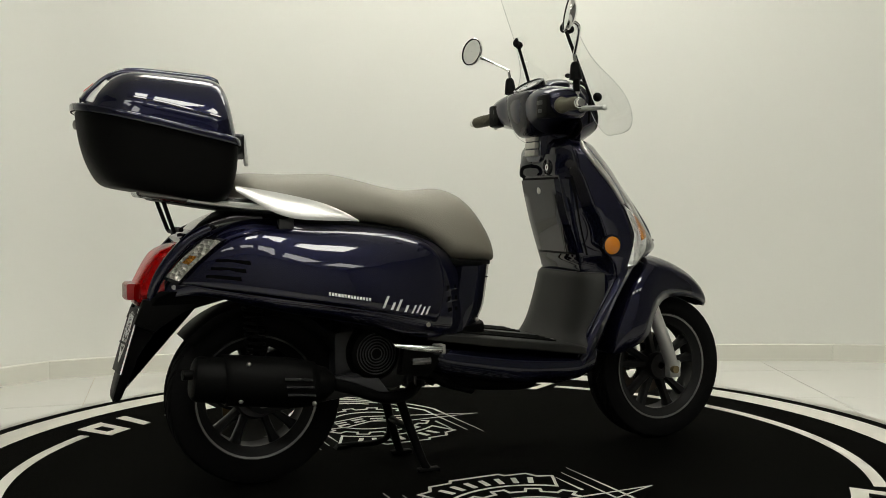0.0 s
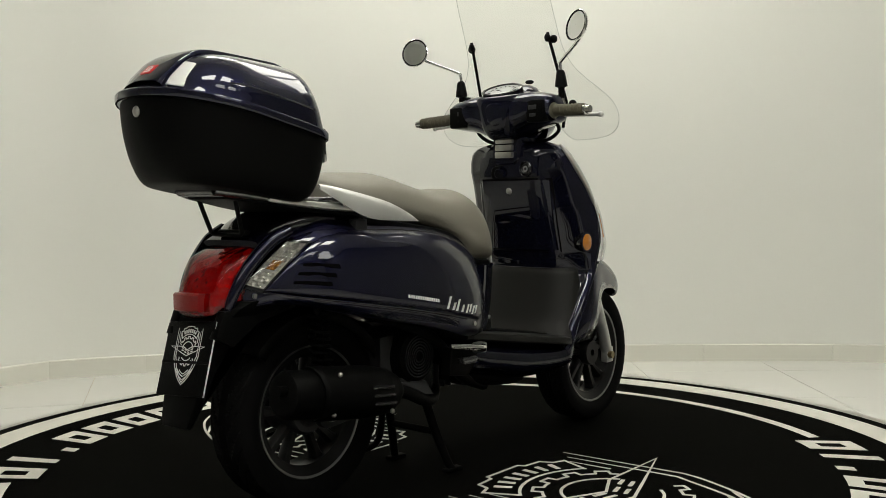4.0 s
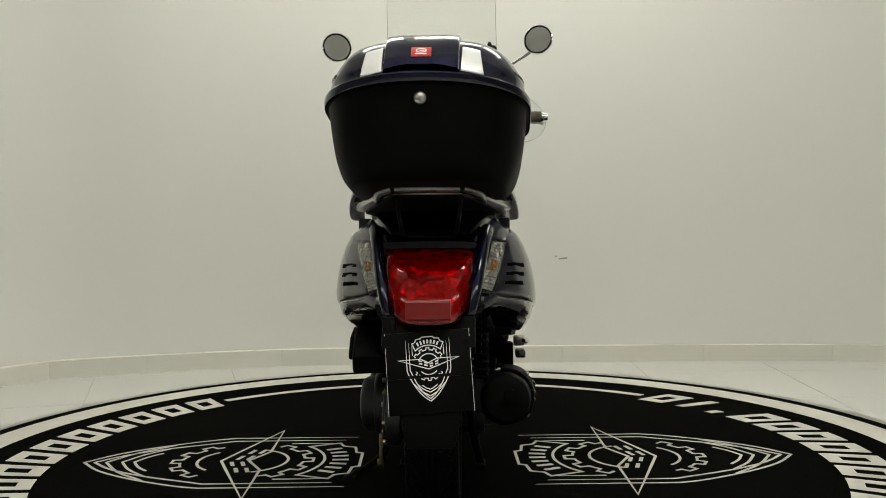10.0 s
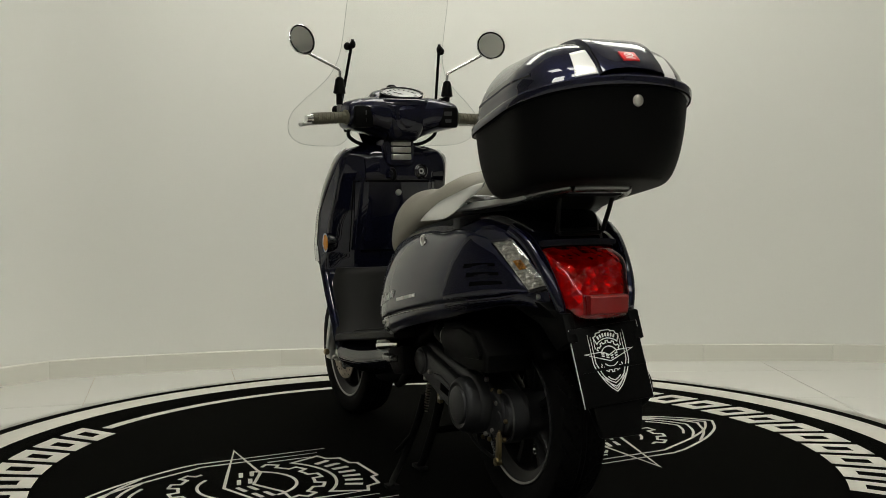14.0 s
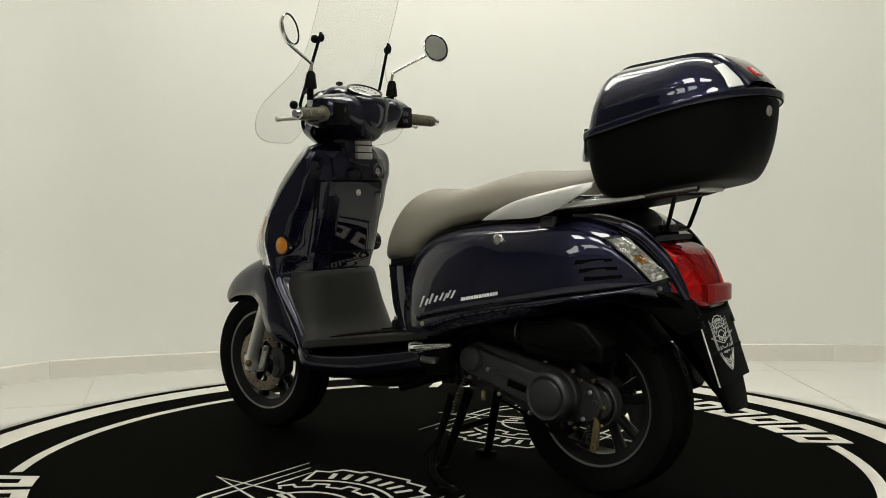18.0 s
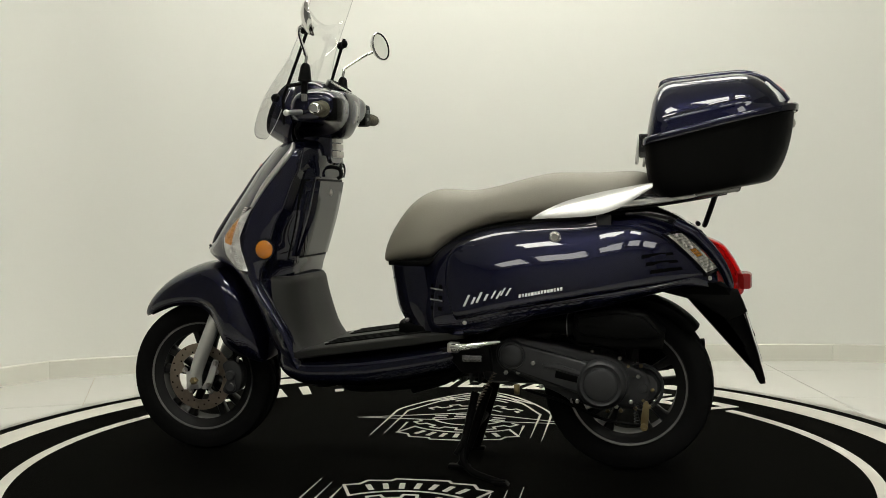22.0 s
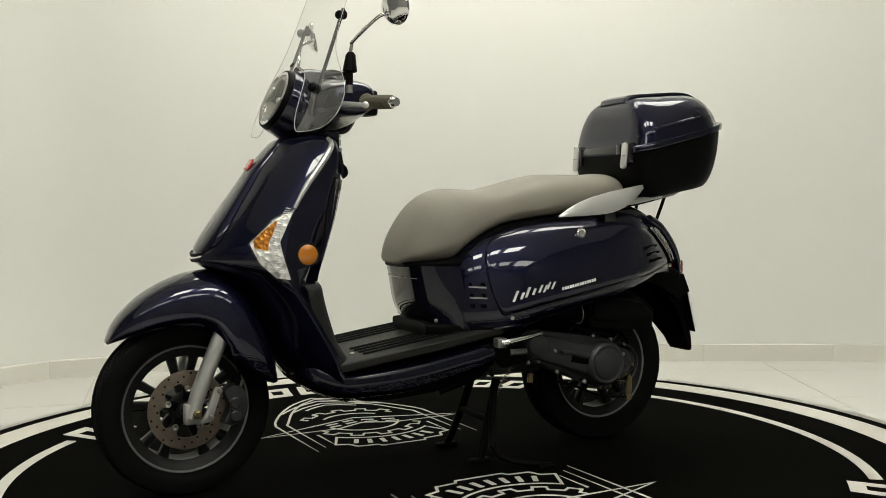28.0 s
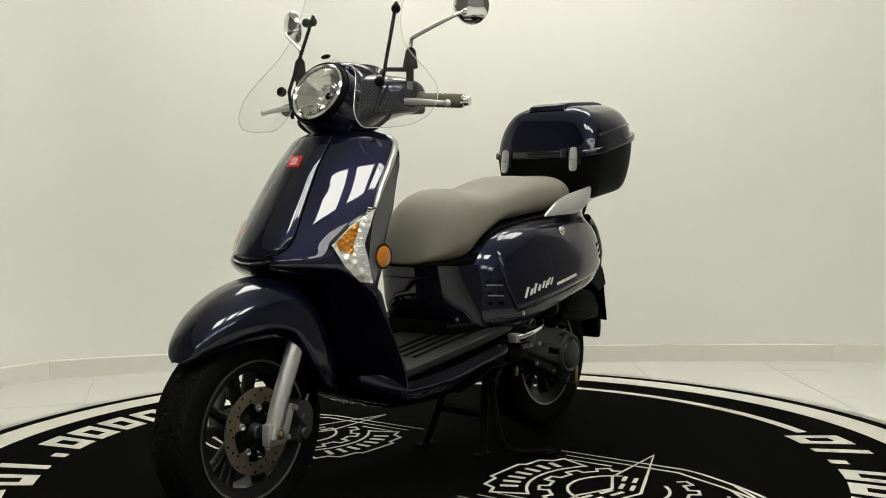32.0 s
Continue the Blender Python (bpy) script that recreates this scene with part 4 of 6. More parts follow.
for z, hw, out in smooth_rows([(0.945, 0.045, 0.001), (0.93, 0.058, 0.006), (0.86, 0.066, 0.012), (0.78, 0.078, 0.015), (0.70, 0.092, 0.015), (0.665, 0.090, 0.012), (0.648, 0.076, 0.007), (0.640, 0.05, 0.001)], 4):
    ring = []
    for u, o in ((-1, -0.004), (-0.96, 0.55 * out), (-0.86, 0.92 * out), (-0.5, out), (0, out), (0.5, out), (0.86, 0.92 * out), (0.96, 0.55 * out), (1, -0.004)):
        ring.append((front_x(u * hw, min(z, 0.944)) + o, u * hw, z))
    rings.append(ring)
for k in (0, -1):
    part("spine_seam", tube([(ring[k][0] + 0.0035, ring[k][1], ring[k][2]) for ring in rings[1:-1]], 0.0022, 6, 1), VOID, scooter)
ob = part("shield_spine", loft(rings, closed=False), NAVY, scooter, "raised navy centre spine")
for k, (z, hw) in enumerate(((0.632, 0.068), (0.617, 0.060))):
    part("nose_slot", tube([(front_x(y, z) + 0.0005, y, z + 0.10 * y * y / hw) for y in np.linspace(-hw, hw, 11)], 0.0042, 8, 1), BLACKP, scooter)
part("nose_trim", tube([(front_x(y, 0.6245) + 0.001, y, 0.6245 + 0.10 * y * y / 0.064) for y in np.linspace(-0.064, 0.064, 11)], 0.0028, 8, 1), CHROME, scooter, "slim chrome nose trim")
bd = sub("front_badge")
bx = front_x(0, 0.872) + 0.016
BM = Matrix.Translation((bx, 0, 0.872)) @ Matrix.Rotation(radians(-33), 4, "Y")
part("badge_plate", block(-0.002, 0.002, -0.021, 0.021, -0.017, 0.017, 0.0015, BM), BADGE, bd, "small red badge")


def badge_mark(parent, m):
    bm = ribbon([(0.010 * math.cos(a), 0.0065 * math.sin(a)) for a in np.linspace(0, 2 * math.pi, 25)[:-1]], 0.0024, 0, 0.0006, closed=True)
    ribbon([(-0.012, -0.0115), (0.012, -0.0115)], 0.0028, 0, 0.0006, bm)
    ribbon([(-0.003, 0.0), (0.006, 0.0)], 0.003, 0, 0.0006, bm)
    bm.transform(m)
    part("badge_mark", bm, WHITEM, parent, smooth=False)


badge_mark(bd, BM @ Matrix(((0, 0, 1, 0.0019), (1, 0, 0, 0), (0, 1, 0, 0.003), (0, 0, 0, 1))))

for sg in (1, -1):
    part("edge_trim", tube([(0.392, 0.1630 * sg, 0.938), (0.388, 0.1814 * sg, 0.922), (0.400, 0.1930 * sg, 0.900), (0.432, 0.2027 * sg, 0.858), (0.468, 0.2105 * sg, 0.812), (0.503, 0.2163 * sg, 0.755)], [0.005, 0.007, 0.009, 0.009, 0.008, 0.005], 10), SILVER, scooter, "chrome edge strip")
    lamp = sub("front_indicator")
    c = [(0.500, 0.2230, 0.757), (0.560, 0.193, 0.717), (0.602, 0.160, 0.665), (0.580, 0.186, 0.610), (0.548, 0.210, 0.573), (0.515, 0.2260, 0.568), (0.519, 0.2250, 0.665)]
    c = [Vector((x, 0.970 * y * sg, z)) for x, y, z in c]
    c[6] = Vector((0.536, 0.2066 * sg, 0.668))
    out = Vector((0.60, 0.80 * sg, 0.08)).normalized()
    skin(SHIELD_HIT, c, out, 0.003, 0.012, GLOSSB, "lamp_housing", lamp, "", 1.07)
    skin(SHIELD_HIT, c, out, 0.0055, 0.004, REFLEX, "reflector", lamp, "bright cut-glass reflector", 0.96)
    skin(SHIELD_HIT, c, out, 0.012, 0.007, CLEARL, "clear_lens", lamp, "clear front indicator lens", 0.99)
    am = [c[0].lerp(c[1], 0.55), c[1].lerp(c[2], 0.25), c[1].lerp(c[2], 0.9), c[2].lerp(c[3], 0.35), c[3].lerp(c[6], 0.45), c[6].lerp(c[2], 0.30), c[6].lerp(c[1], 0.45)]
    skin(SHIELD_HIT, am, out, 0.008, 0.003, AMBERF, "amber_insert", lamp, "amber indicator insert", 0.80)
    for q in np.linspace(0.03, 0.97, 30):
        a, b = (c[0], c[6]) if q < 0.5 else (c[6], c[5])
        u = q * 2 if q < 0.5 else q * 2 - 1
        e = a.lerp(b, u) + Vector((0.007, -0.005 * sg, 0.001))
        f = e + Vector((0.010, -0.0075 * sg, 0.002))
        ends = [SHIELD_HIT.ray_cast(v + out * 0.3, -out)[0] for v in (e, f)]
        if all(ends):
            part("lens_rib", rod(ends[0] + out * 0.0118, ends[1] + out * 0.0118, 0.0013, 6), REFLEX, lamp)
    rf = sub("side_reflector")
    part("reflector_cup", turned([(0.0005, -0.028), (0.026, -0.034), (0.0315, -0.012), (0.0315, 0.0), (0.0005, 0.0)] if sg > 0 else [(0.0005, 0.028), (0.026, 0.034), (0.0315, 0.012), (0.0315, 0.0), (0.0005, 0.0)], 32, (0.468, 0.212 * sg, 0.634)), GLOSSB, rf)
    part("reflector_lens", turned([(0.0005, 0.007 * sg), (0.018, 0.0055 * sg), (0.026, 0.001 * sg), (0.028, -0.004 * sg), (0.0005, -0.004 * sg)], 36, (0.468, 0.212 * sg, 0.634)), AMBER, rf, "round amber side reflector")

# inner side: glove box, lower panel, locks
glove = sub("glove_box")


def back_plate(name, y0, y1, z0, z1, depth, material, parent, label="", bevel=0.004, inset=0.0):
    """A plate that follows the rider's side of the leg shield."""
    rings = []
    for z in np.linspace(z0, z1, 9):
        ys = np.linspace(y0, y1, 9)
        xs = [back_x(y, z) - depth for y in ys]
        rings.append([(x, y, z) for x, y in zip(xs, ys)] + [(x + depth + 0.01, y, z) for x, y in zip(xs[::-1], ys[::-1])])
    return part(name, loft(rings), material, parent, label)


back_plate("glove_frame", -0.146, 0.146, 0.604, 0.836, 0.005, BLACKP, glove)
back_plate("glove_door", -0.140, 0.140, 0.611, 0.830, 0.011, NAVY_DIM, glove, "dark navy glove box door")
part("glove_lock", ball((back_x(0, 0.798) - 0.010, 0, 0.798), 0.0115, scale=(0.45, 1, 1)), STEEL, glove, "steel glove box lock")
back_plate("upper_inner_panel", -0.115, 0.115, 0.843, 0.905, 0.012, NAVY_DIM, scooter)
kl = sub("ignition_lock")
kx = back_x(-0.076, 0.866) - 0.010
KM = Matrix.Translation((kx, -0.076, 0.866)) @ Matrix.Rotation(radians(90), 4, "Z")
for name, prof, m, tag in (("lock_bezel", [(0.019, -0.014), (0.026, -0.014), (0.024, 0.004), (0.021, 0.006), (0.019, 0.003)], GLOSSB, "raised black lock surround"), ("lock_collar", [(0.0105, -0.012), (0.0185, -0.012), (0.0185, 0.003), (0.0145, 0.005), (0.0105, 0.002)], GLOSSB, ""), ("lock_barrel", [(0.0045, 0.004), (0.0095, 0.004), (0.0105, 0.0), (0.0105, -0.01), (0.0045, -0.01)], CHROME, "bright steel ignition lock"), ("key_slot", [(0.0003, -0.008), (0.0046, -0.008), (0.0046, 0.001), (0.0003, 0.001)], VOID, "")):
    bm = turned(prof, 28)
    bm.transform(KM)
    part(name, bm, m, kl, tag)
part("bag_hook", tube([(back_x(0, 0.86), 0.03, 0.875), (0.300, 0.03, 0.868), (0.292, 0.03, 0.848), (0.303, 0.03, 0.838)], 0.006), BLACKP, scooter, "black bag hook")
# charcoal footwell panel
rings = []
for z, x, w in smooth_rows([(0.340, 0.322, 0.212), (0.358, 0.335, 0.210), (0.395, 0.356, 0.205), (0.463, 0.376, 0.197), (0.51, 0.386, 0.190), (0.538, 0.390, 0.182), (0.552, 0.397, 0.172)], 3):
    half = [(x + 0.070, w), (x + 0.052, w * 0.97), (x + 0.034, w * 0.90), (x + 0.016, w * 0.76), (x + 0.005, w * 0.58), (x, w * 0.36), (x, 0.0)]
    rings.append([(u, v, z) for u, v in half] + [(u, -v, z) for u, v in half[-2::-1]])
bm = loft(rings, closed=True)
part("footwell_panel", bm, DARKP, scooter, "grained charcoal footwell panel")

# floorboard and sills
part("side_sill", body_x([(0.470, 0.120, 0.300, 0.370, 4), (0.435, 0.180, 0.262, 0.352, 3.4), (0.39, 0.203, 0.240, 0.338, 3.4), (0.34, 0.205, 0.231, 0.328, 3.4), (0.20, 0.208, 0.229, 0.342, 3.2), (0.12, 0.208, 0.238, 0.353, 3.2), (0.02, 0.206, 0.258, 0.368, 3.2), (-0.07, 0.208, 0.280, 0.383, 3.2), (-0.115, 0.198, 0.310, 0.390, 3.2)], count=40), NAVY_DIM, scooter, "glossy navy sill below the footboard")
part("floorboard", body_x([(0.425, 0.165, 0.318, 0.340, 7), (0.385, 0.208, 0.316, 0.343, 7), (0.34, 0.219, 0.321, 0.351, 7), (0.23, 0.222, 0.337, 0.367, 7), (0.117, 0.222, 0.352, 0.383, 7), (0.02, 0.220, 0.366, 0.396, 7), (-0.06, 0.214, 0.378, 0.406, 7), (-0.12, 0.203, 0.386, 0.410, 7)], count=44), DARKP, scooter, "charcoal plastic footboard")
for sg in (1, -1):
    for k in range(4):
        y = sg * (0.065 + 0.034 * k)
        part("floor_rib", tube([(0.30, y, 0.3565), (0.15, y, 0.3780), (0.06 if k < 2 else 0.0, y, 0.3905 if k < 2 else 0.3985)], 0.0055, 8, 3), BLACKP, scooter)
    part("floor_screw", ball((0.315, 0.12 * sg, 0.3545), 0.008, scale=(1, 1, 0.4), seg=10), STEEL, scooter)
part("belly_pan", body_x([(0.30, 0.06, 0.215, 0.28, 4), (0.25, 0.12, 0.206, 0.28, 4), (0.15, 0.150, 0.212, 0.29, 4), (0.0, 0.155, 0.232, 0.31, 4), (-0.1, 0.13, 0.262, 0.36, 4)]), STANDM, scooter, "black belly pan")

# panel below the seat
col = sub("seat_column")
rings = []
for z, x, w in smooth_rows([(0.405, 0.060, 0.150), (0.43, 0.078, 0.142), (0.47, 0.100, 0.134), (0.53, 0.112, 0.130), (0.585, 0.122, 0.126)], 3):
    rings.append([(x - 0.03, w, z), (x - 0.006, w * 0.80, z), (x + 0.001, w * 0.45, z), (x + 0.003, 0, z), (x + 0.001, -w * 0.45, z), (x - 0.006, -w * 0.80, z), (x - 0.03, -w, z), (x - 0.07, -w - 0.028, z), (x - 0.12, -w - 0.040, z), (x - 0.12, w + 0.040, z), (x - 0.07, w + 0.028, z)])
part("column_panel", loft(rings), NAVY_DIM, col, "glossy navy panel under the seat")
part("column_foot", body_x([(0.090, 0.120, 0.385, 0.425, 5), (0.04, 0.155, 0.385, 0.425, 5), (-0.02, 0.18, 0.39, 0.425, 5)]), BLACKP, col)
part("column_rib", tube([(0.108, 0.106, 0.549), (0.1165, 0.058, 0.549), (0.119, 0.0, 0.549), (0.1165, -0.058, 0.549), (0.108, -0.106, 0.549)], 0.0022, 6, 1), GLOSSB, col)
for sg in (1, -1):
    part("column_screw", ball((0.062, 0.132 * sg, 0.43), 0.006, scale=(1, 1, 1), seg=8), STEEL, col)

# pillion pegs
for sg in (1, -1):
    peg = sub("footpeg")
    part("peg_bar", tube([(-0.095, 0.236 * sg, 0.368), (-0.12, 0.242 * sg, 0.371), (-0.17, 0.240 * sg, 0.378), (-0.228, 0.232 * sg, 0.386)], [0.012, 0.011, 0.009, 0.006], 12), CHROME, peg, "folded bright metal footpeg")
    part("peg_pivot", block(-0.112, -0.080, 0.225 * sg - 0.016, 0.225 * sg + 0.016, 0.354, 0.382, 0.005), STEEL, peg)
    part("peg_mount", block(-0.178, -0.122, 0.226 * sg - 0.014, 0.226 * sg + 0.014, 0.330, 0.349, 0.004), RACKM, peg)
    part("peg_bracket", prism([(-0.05, 0.36), (-0.19, 0.375), (-0.20, 0.30), (-0.12, 0.29)], 0.17 * sg, 0.205 * sg, 0.004), BLACKP, peg)
    part("frame_tube", tube([(0.05, 0.12 * sg, 0.23), (-0.08, 0.14 * sg, 0.28), (-0.20, 0.14 * sg, 0.40), (-0.40, 0.12 * sg, 0.48)], 0.016), BLACKP, scooter)

# ---- grab rail and rack ----
rail = sub("grab_rail")
for sg in (1, -1):
    rings = []
    for x, y, lo, hi, th in smooth_rows([(-0.312, 0.197, 0.717, 0.721, 0.003), (-0.346, 0.203, 0.719, 0.741, 0.005), (-0.409, 0.208, 0.721, 0.768, 0.006), (-0.488, 0.208, 0.727, 0.788, 0.007), (-0.545, 0.205, 0.745, 0.799, 0.006), (-0.592, 0.196, 0.772, 0.807, 0.005), (-0.634, 0.178, 0.800, 0.813, 0.003)], 4):
        rings.append([(x, sg * (y + th * a - 0.48 * (z - lo)), z) for a, z in [(c, (lo + hi) / 2 + (hi - lo) / 2 * s) for c, s in ((math.cos(q), math.sin(q)) for q in np.linspace(0, 2 * math.pi, 15)[:-1])]])
    part("rail_fin", loft(rings), SILVER, rail, "satin silver grab rail")
    part("rail_foot", block(-0.525, -0.485, 0.172 * sg - 0.014, 0.172 * sg + 0.014, 0.700, 0.728, 0.004), CAST, rail)
    part("rack_stay", tube([(-0.806, 0.072 * sg, 0.790), (-0.790, 0.066 * sg, 0.742), (-0.776, 0.060 * sg, 0.701), (-0.773, 0.052 * sg, 0.695), (-0.772, 0.0, 0.694)], 0.0055, 10, 1), BLACKP, rail, "black rack stay")
    part("rack_beam", tube([(-0.565, 0.182 * sg, 0.772), (-0.59, 0.155 * sg, 0.770), (-0.62, 0.130 * sg, 0.770), (-0.72, 0.118 * sg, 0.777), (-0.80, 0.105 * sg, 0.790), (-0.855, 0.07 * sg, 0.800)], 0.013, 12), RACKM, rail)
part("stay_bar", rod((-0.755, -0.055, 0.700), (-0.755, 0.055, 0.700), 0.0065), BLACKP, rail)
part("rack_loop", tube([(-0.855, y, 0.800 - 0.3 * abs(y) * abs(y)) for y in np.linspace(-0.07, 0.07, 7)], 0.013, 12, 1), RACKM, rail)
# Black sheet under the silver plate, painting the shade of its underside.
part("rack_under_shade", body_x([(-0.49, 0.165, 0.735, 0.750, 6), (-0.56, 0.165, 0.7385, 0.754, 6), (-0.64, 0.146, 0.7475, 0.764, 6), (-0.74, 0.112, 0.7625, 0.778, 6), (-0.83, 0.076, 0.7785, 0.790, 5)]), BLACKP, rail, "black sheet added for the shaded underside of the rack")
part("rack_plate", body_x([(-0.48, 0.190, 0.742, 0.764, 6), (-0.56, 0.188, 0.746, 0.768, 6), (-0.64, 0.166, 0.755, 0.774, 6), (-0.74, 0.130, 0.770, 0.784, 6), (-0.84, 0.090, 0.786, 0.797, 5)]), SILVER, rail, "satin silver rack plate")
for k in range(4):
    x = -0.63 - 0.05 * k
    part("rack_slot", block(x - 0.010, x + 0.010, -0.08, 0.08, 0.7585 + 0.006 * k, 0.766 + 0.006 * k, 0.003), BLACKP, rail)
part("under_tail", body_x([(-0.56, 0.150, 0.70, 0.752, 4), (-0.63, 0.135, 0.70, 0.750, 4), (-0.70, 0.11, 0.69, 0.725, 4), (-0.735, 0.09, 0.685, 0.70, 4)]), GLOSSB, scooter)

# ---- top case ----
CY = -0.002


def case_ring(z, x0, x1, w, n, m, tilt, pivot=-0.78, slope=-0.232):
    """A level of the case: rear and front end, half-width, squareness of the front and of the rear."""
    cx, hx = (x0 + x1) / 2, (x1 - x0) / 2
    out = []
    for k in range(72):
        a = 2 * math.pi * k / 72
        c, s = math.cos(a), math.sin(a)
        e = n + 1.5 if c > 0 else m + 0.15
        x = cx + hx * math.copysign(abs(c) ** (2 / e), c)
        y = (w + 0.0045) * math.copysign(abs(s) ** (2 / e), s)
        out.append((x, CY + y, z + slope * tilt * (x - pivot)))
    return out


case = sub("top_case")
PIV = Vector((-0.79, CY, 0))
case.matrix_basis = Matrix.Translation(PIV) @ Matrix.Rotation(radians(-2.0), 4, "Z") @ Matrix.Translation(-PIV)
part("case_base", loft([case_ring(*r) for r in smooth_rows([(0.786, -0.892, -0.686, 0.11, 4, 2.5, 0.7), (0.787, -0.937, -0.67, 0.156, 5, 2.5, 0.72), (0.794, -0.956, -0.654, 0.17, 5.2, 2.4, 0.74), (0.812, -0.972, -0.638, 0.182, 5.4, 2.3, 0.77), (0.845, -0.989, -0.626, 0.193, 5.6, 2.2, 0.82), (0.885, -1.001, -0.619, 0.2, 6, 2.15, 0.9), (0.925, -1.007, -0.615, 0.205, 6, 2.1, 0.96), (0.955, -1.009, -0.613, 0.208, 6, 2.05, 1)], 4)]), BLACKP, case, "grained black lower shell")
part("case_rim", loft([case_ring(*r) for r in ((0.948, -1.01, -0.612, 0.209, 6, 2, 1), (0.949, -1.019, -0.609, 0.216, 6, 2, 1), (0.952, -1.021, -0.608, 0.2175, 6, 2, 1), (0.964, -1.021, -0.608, 0.2175, 6, 2, 1), (0.968, -1.018, -0.61, 0.215, 6, 2, 1), (0.97, -1.006, -0.616, 0.208, 6, 2, 1))]), NAVY, case, "navy rim band")
part("rim_seam", loft([case_ring(*r) for r in ((0.9475, -1.0155, -0.6105, 0.2135, 6, 2, 1), (0.949, -1.0195, -0.6085, 0.2165, 6, 2, 1))], cap=False), VOID, case)
bm = loft([case_ring(*r) for r in smooth_rows([(0.966, -1.002, -0.617, 0.209, 6, 2.05, 1), (0.985, -0.989, -0.622, 0.206, 6, 2.1, 0.93), (1.005, -0.978, -0.626, 0.202, 6, 2.2, 0.85), (1.03, -0.960, -0.631, 0.191, 6, 2.4, 0.72), (1.055, -0.940, -0.637, 0.173, 6, 2.7, 0.6), (1.076, -0.917, -0.646, 0.150, 6, 3.1, 0.48), (1.09, -0.893, -0.657, 0.12, 5, 3.5, 0.38), (1.096, -0.864, -0.676, 0.092, 5, 3.9, 0.34), (1.0975, -0.842, -0.696, 0.06, 5, 3.9, 0.34)], 5)])
bmesh.ops.recalc_face_normals(bm, faces=bm.faces[:])
bm.normal_update()
LID_HIT = BVHTree.FromBMesh(bm)
part("case_lid", bm, NAVY, case, "glossy navy domed lid")


def lid_at(x, y, z, d):
    hit = LID_HIT.ray_cast(Vector((x, y, z)), Vector(d).normalized())
    return (hit[0], hit[1]) if hit[0] else (Vector((x, y, z)), Vector((0, 0, 1)))


def lid_patch(name, corners, material, parent, label="", lift=0.0015, n=6):
    """A patch on the rear slope of the lid; corners as (y, z), seen from behind."""
    bm = bmesh.new()
    grid = []
    (ya, za), (yb, zb), (yc, zc), (yd, zd) = corners
    for i in range(n + 1):
        row = []
        for j in range(n + 1):
            u, v = i / n, j / n
            y = (ya * (1 - u) + yb * u) * (1 - v) + (yd * (1 - u) + yc * u) * v
            z = (za * (1 - u) + zb * u) * (1 - v) + (zd * (1 - u) + zc * u) * v
            p, nn = lid_at(-1.3, y, z, (1, 0, 0))
            nn = nn if nn.x < 0 or nn.z > 0 else -nn
            row.append(p + nn * lift)
        grid.append([bm.verts.new(p) for p in row])
    for i in range(n):
        for j in range(n):
            bm.faces.new((grid[i][j], grid[i + 1][j], grid[i + 1][j + 1], grid[i][j + 1]))
    ob = part(name, bm, material, parent, label)
    md = ob.modifiers.new("thick", "SOLIDIFY")
    md.thickness = 0.002
    return ob


RIDGE = [(-0.668, 0.982), (-0.72, 0.995), (-0.76, 1.004), (-0.81, 1.016), (-0.888, 1.030)]
for sg in (1, -1):
    pts = []
    for x, z in [tuple(q) for q in smooth_rows(RIDGE, 4)]:
        hit = LID_HIT.ray_cast(Vector((x, CY + sg * 0.5, z)), Vector((0, -sg, 0)))[0]
        if hit:
            pts.append(hit + Vector((0, -0.0015 * sg, 0)))
    part("lid_ridge", tube(pts, 0.0045, 8, 1), NAVY, case, "moulded ridge along the lid")
REFLECT = mat("white_reflector", (0.80, 0.80, 0.78), 0.3, coat=0.8, grain=0.4, grain_scale=260, metal=0.15)
for sg in (1, -1):
    lid_patch("case_reflector", [(CY + 0.079 * sg, 1.026), (CY + 0.124 * sg, 1.018), (CY + 0.116 * sg, 1.071), (CY + 0.081 * sg, 1.079)], REFLECT, case, "silvery ribbed reflector", 0.0025, 14)
# raised middle strip that runs over the top and down the rear of the lid
rings = []
for x in [-0.652 - 0.342 * u for u in np.linspace(0, 1, 46)]:
    ring = []
    for u, o in ((-1, -0.003), (-0.985, 0.006), (-0.95, 0.010), (-0.88, 0.0115), (-0.6, 0.012), (-0.3, 0.012), (0, 0.012), (0.3, 0.012), (0.6, 0.012), (0.88, 0.0115), (0.95, 0.010), (0.985, 0.006), (1, -0.003)):
        y = CY + 0.0765 * u
        p, nn = lid_at(x, y, 2.0, (0, 0, -1))
        fade = min(1.0, (x + 0.998) / 0.012, (-0.648 - x) / 0.010)
        nn = nn if nn.z > 0 else -nn
        ring.append(p + nn * o * max(0.2, fade))
    if max(p.z for p in ring) < 1.3:
        rings.append(ring)
part("lid_strip", loft(rings, closed=False), NAVY, case, "raised navy middle strip of the lid")
cb = sub("case_badge", case)
p, nn = lid_at(-1.3, CY, 1.056, (1, 0, 0))
nn = nn if nn.x < 0 else -nn
CM = Matrix.Translation(p + nn * 0.0125) @ nn.to_track_quat("X", "Z").to_matrix().to_4x4()
part("badge_plate", block(-0.002, 0.002, -0.020, 0.020, -0.015, 0.015, 0.001, CM), BADGE, cb, "small red badge")
badge_mark(cb, CM @ Matrix(((0, 0, 1, 0.0019), (1, 0, 0, 0), (0, 1, 0, 0.003), (0, 0, 0, 1))))
part("case_lock", ball((-1.008, CY, 0.972), 0.0125, scale=(0.5, 1, 1)), STEEL, case, "round steel case lock")
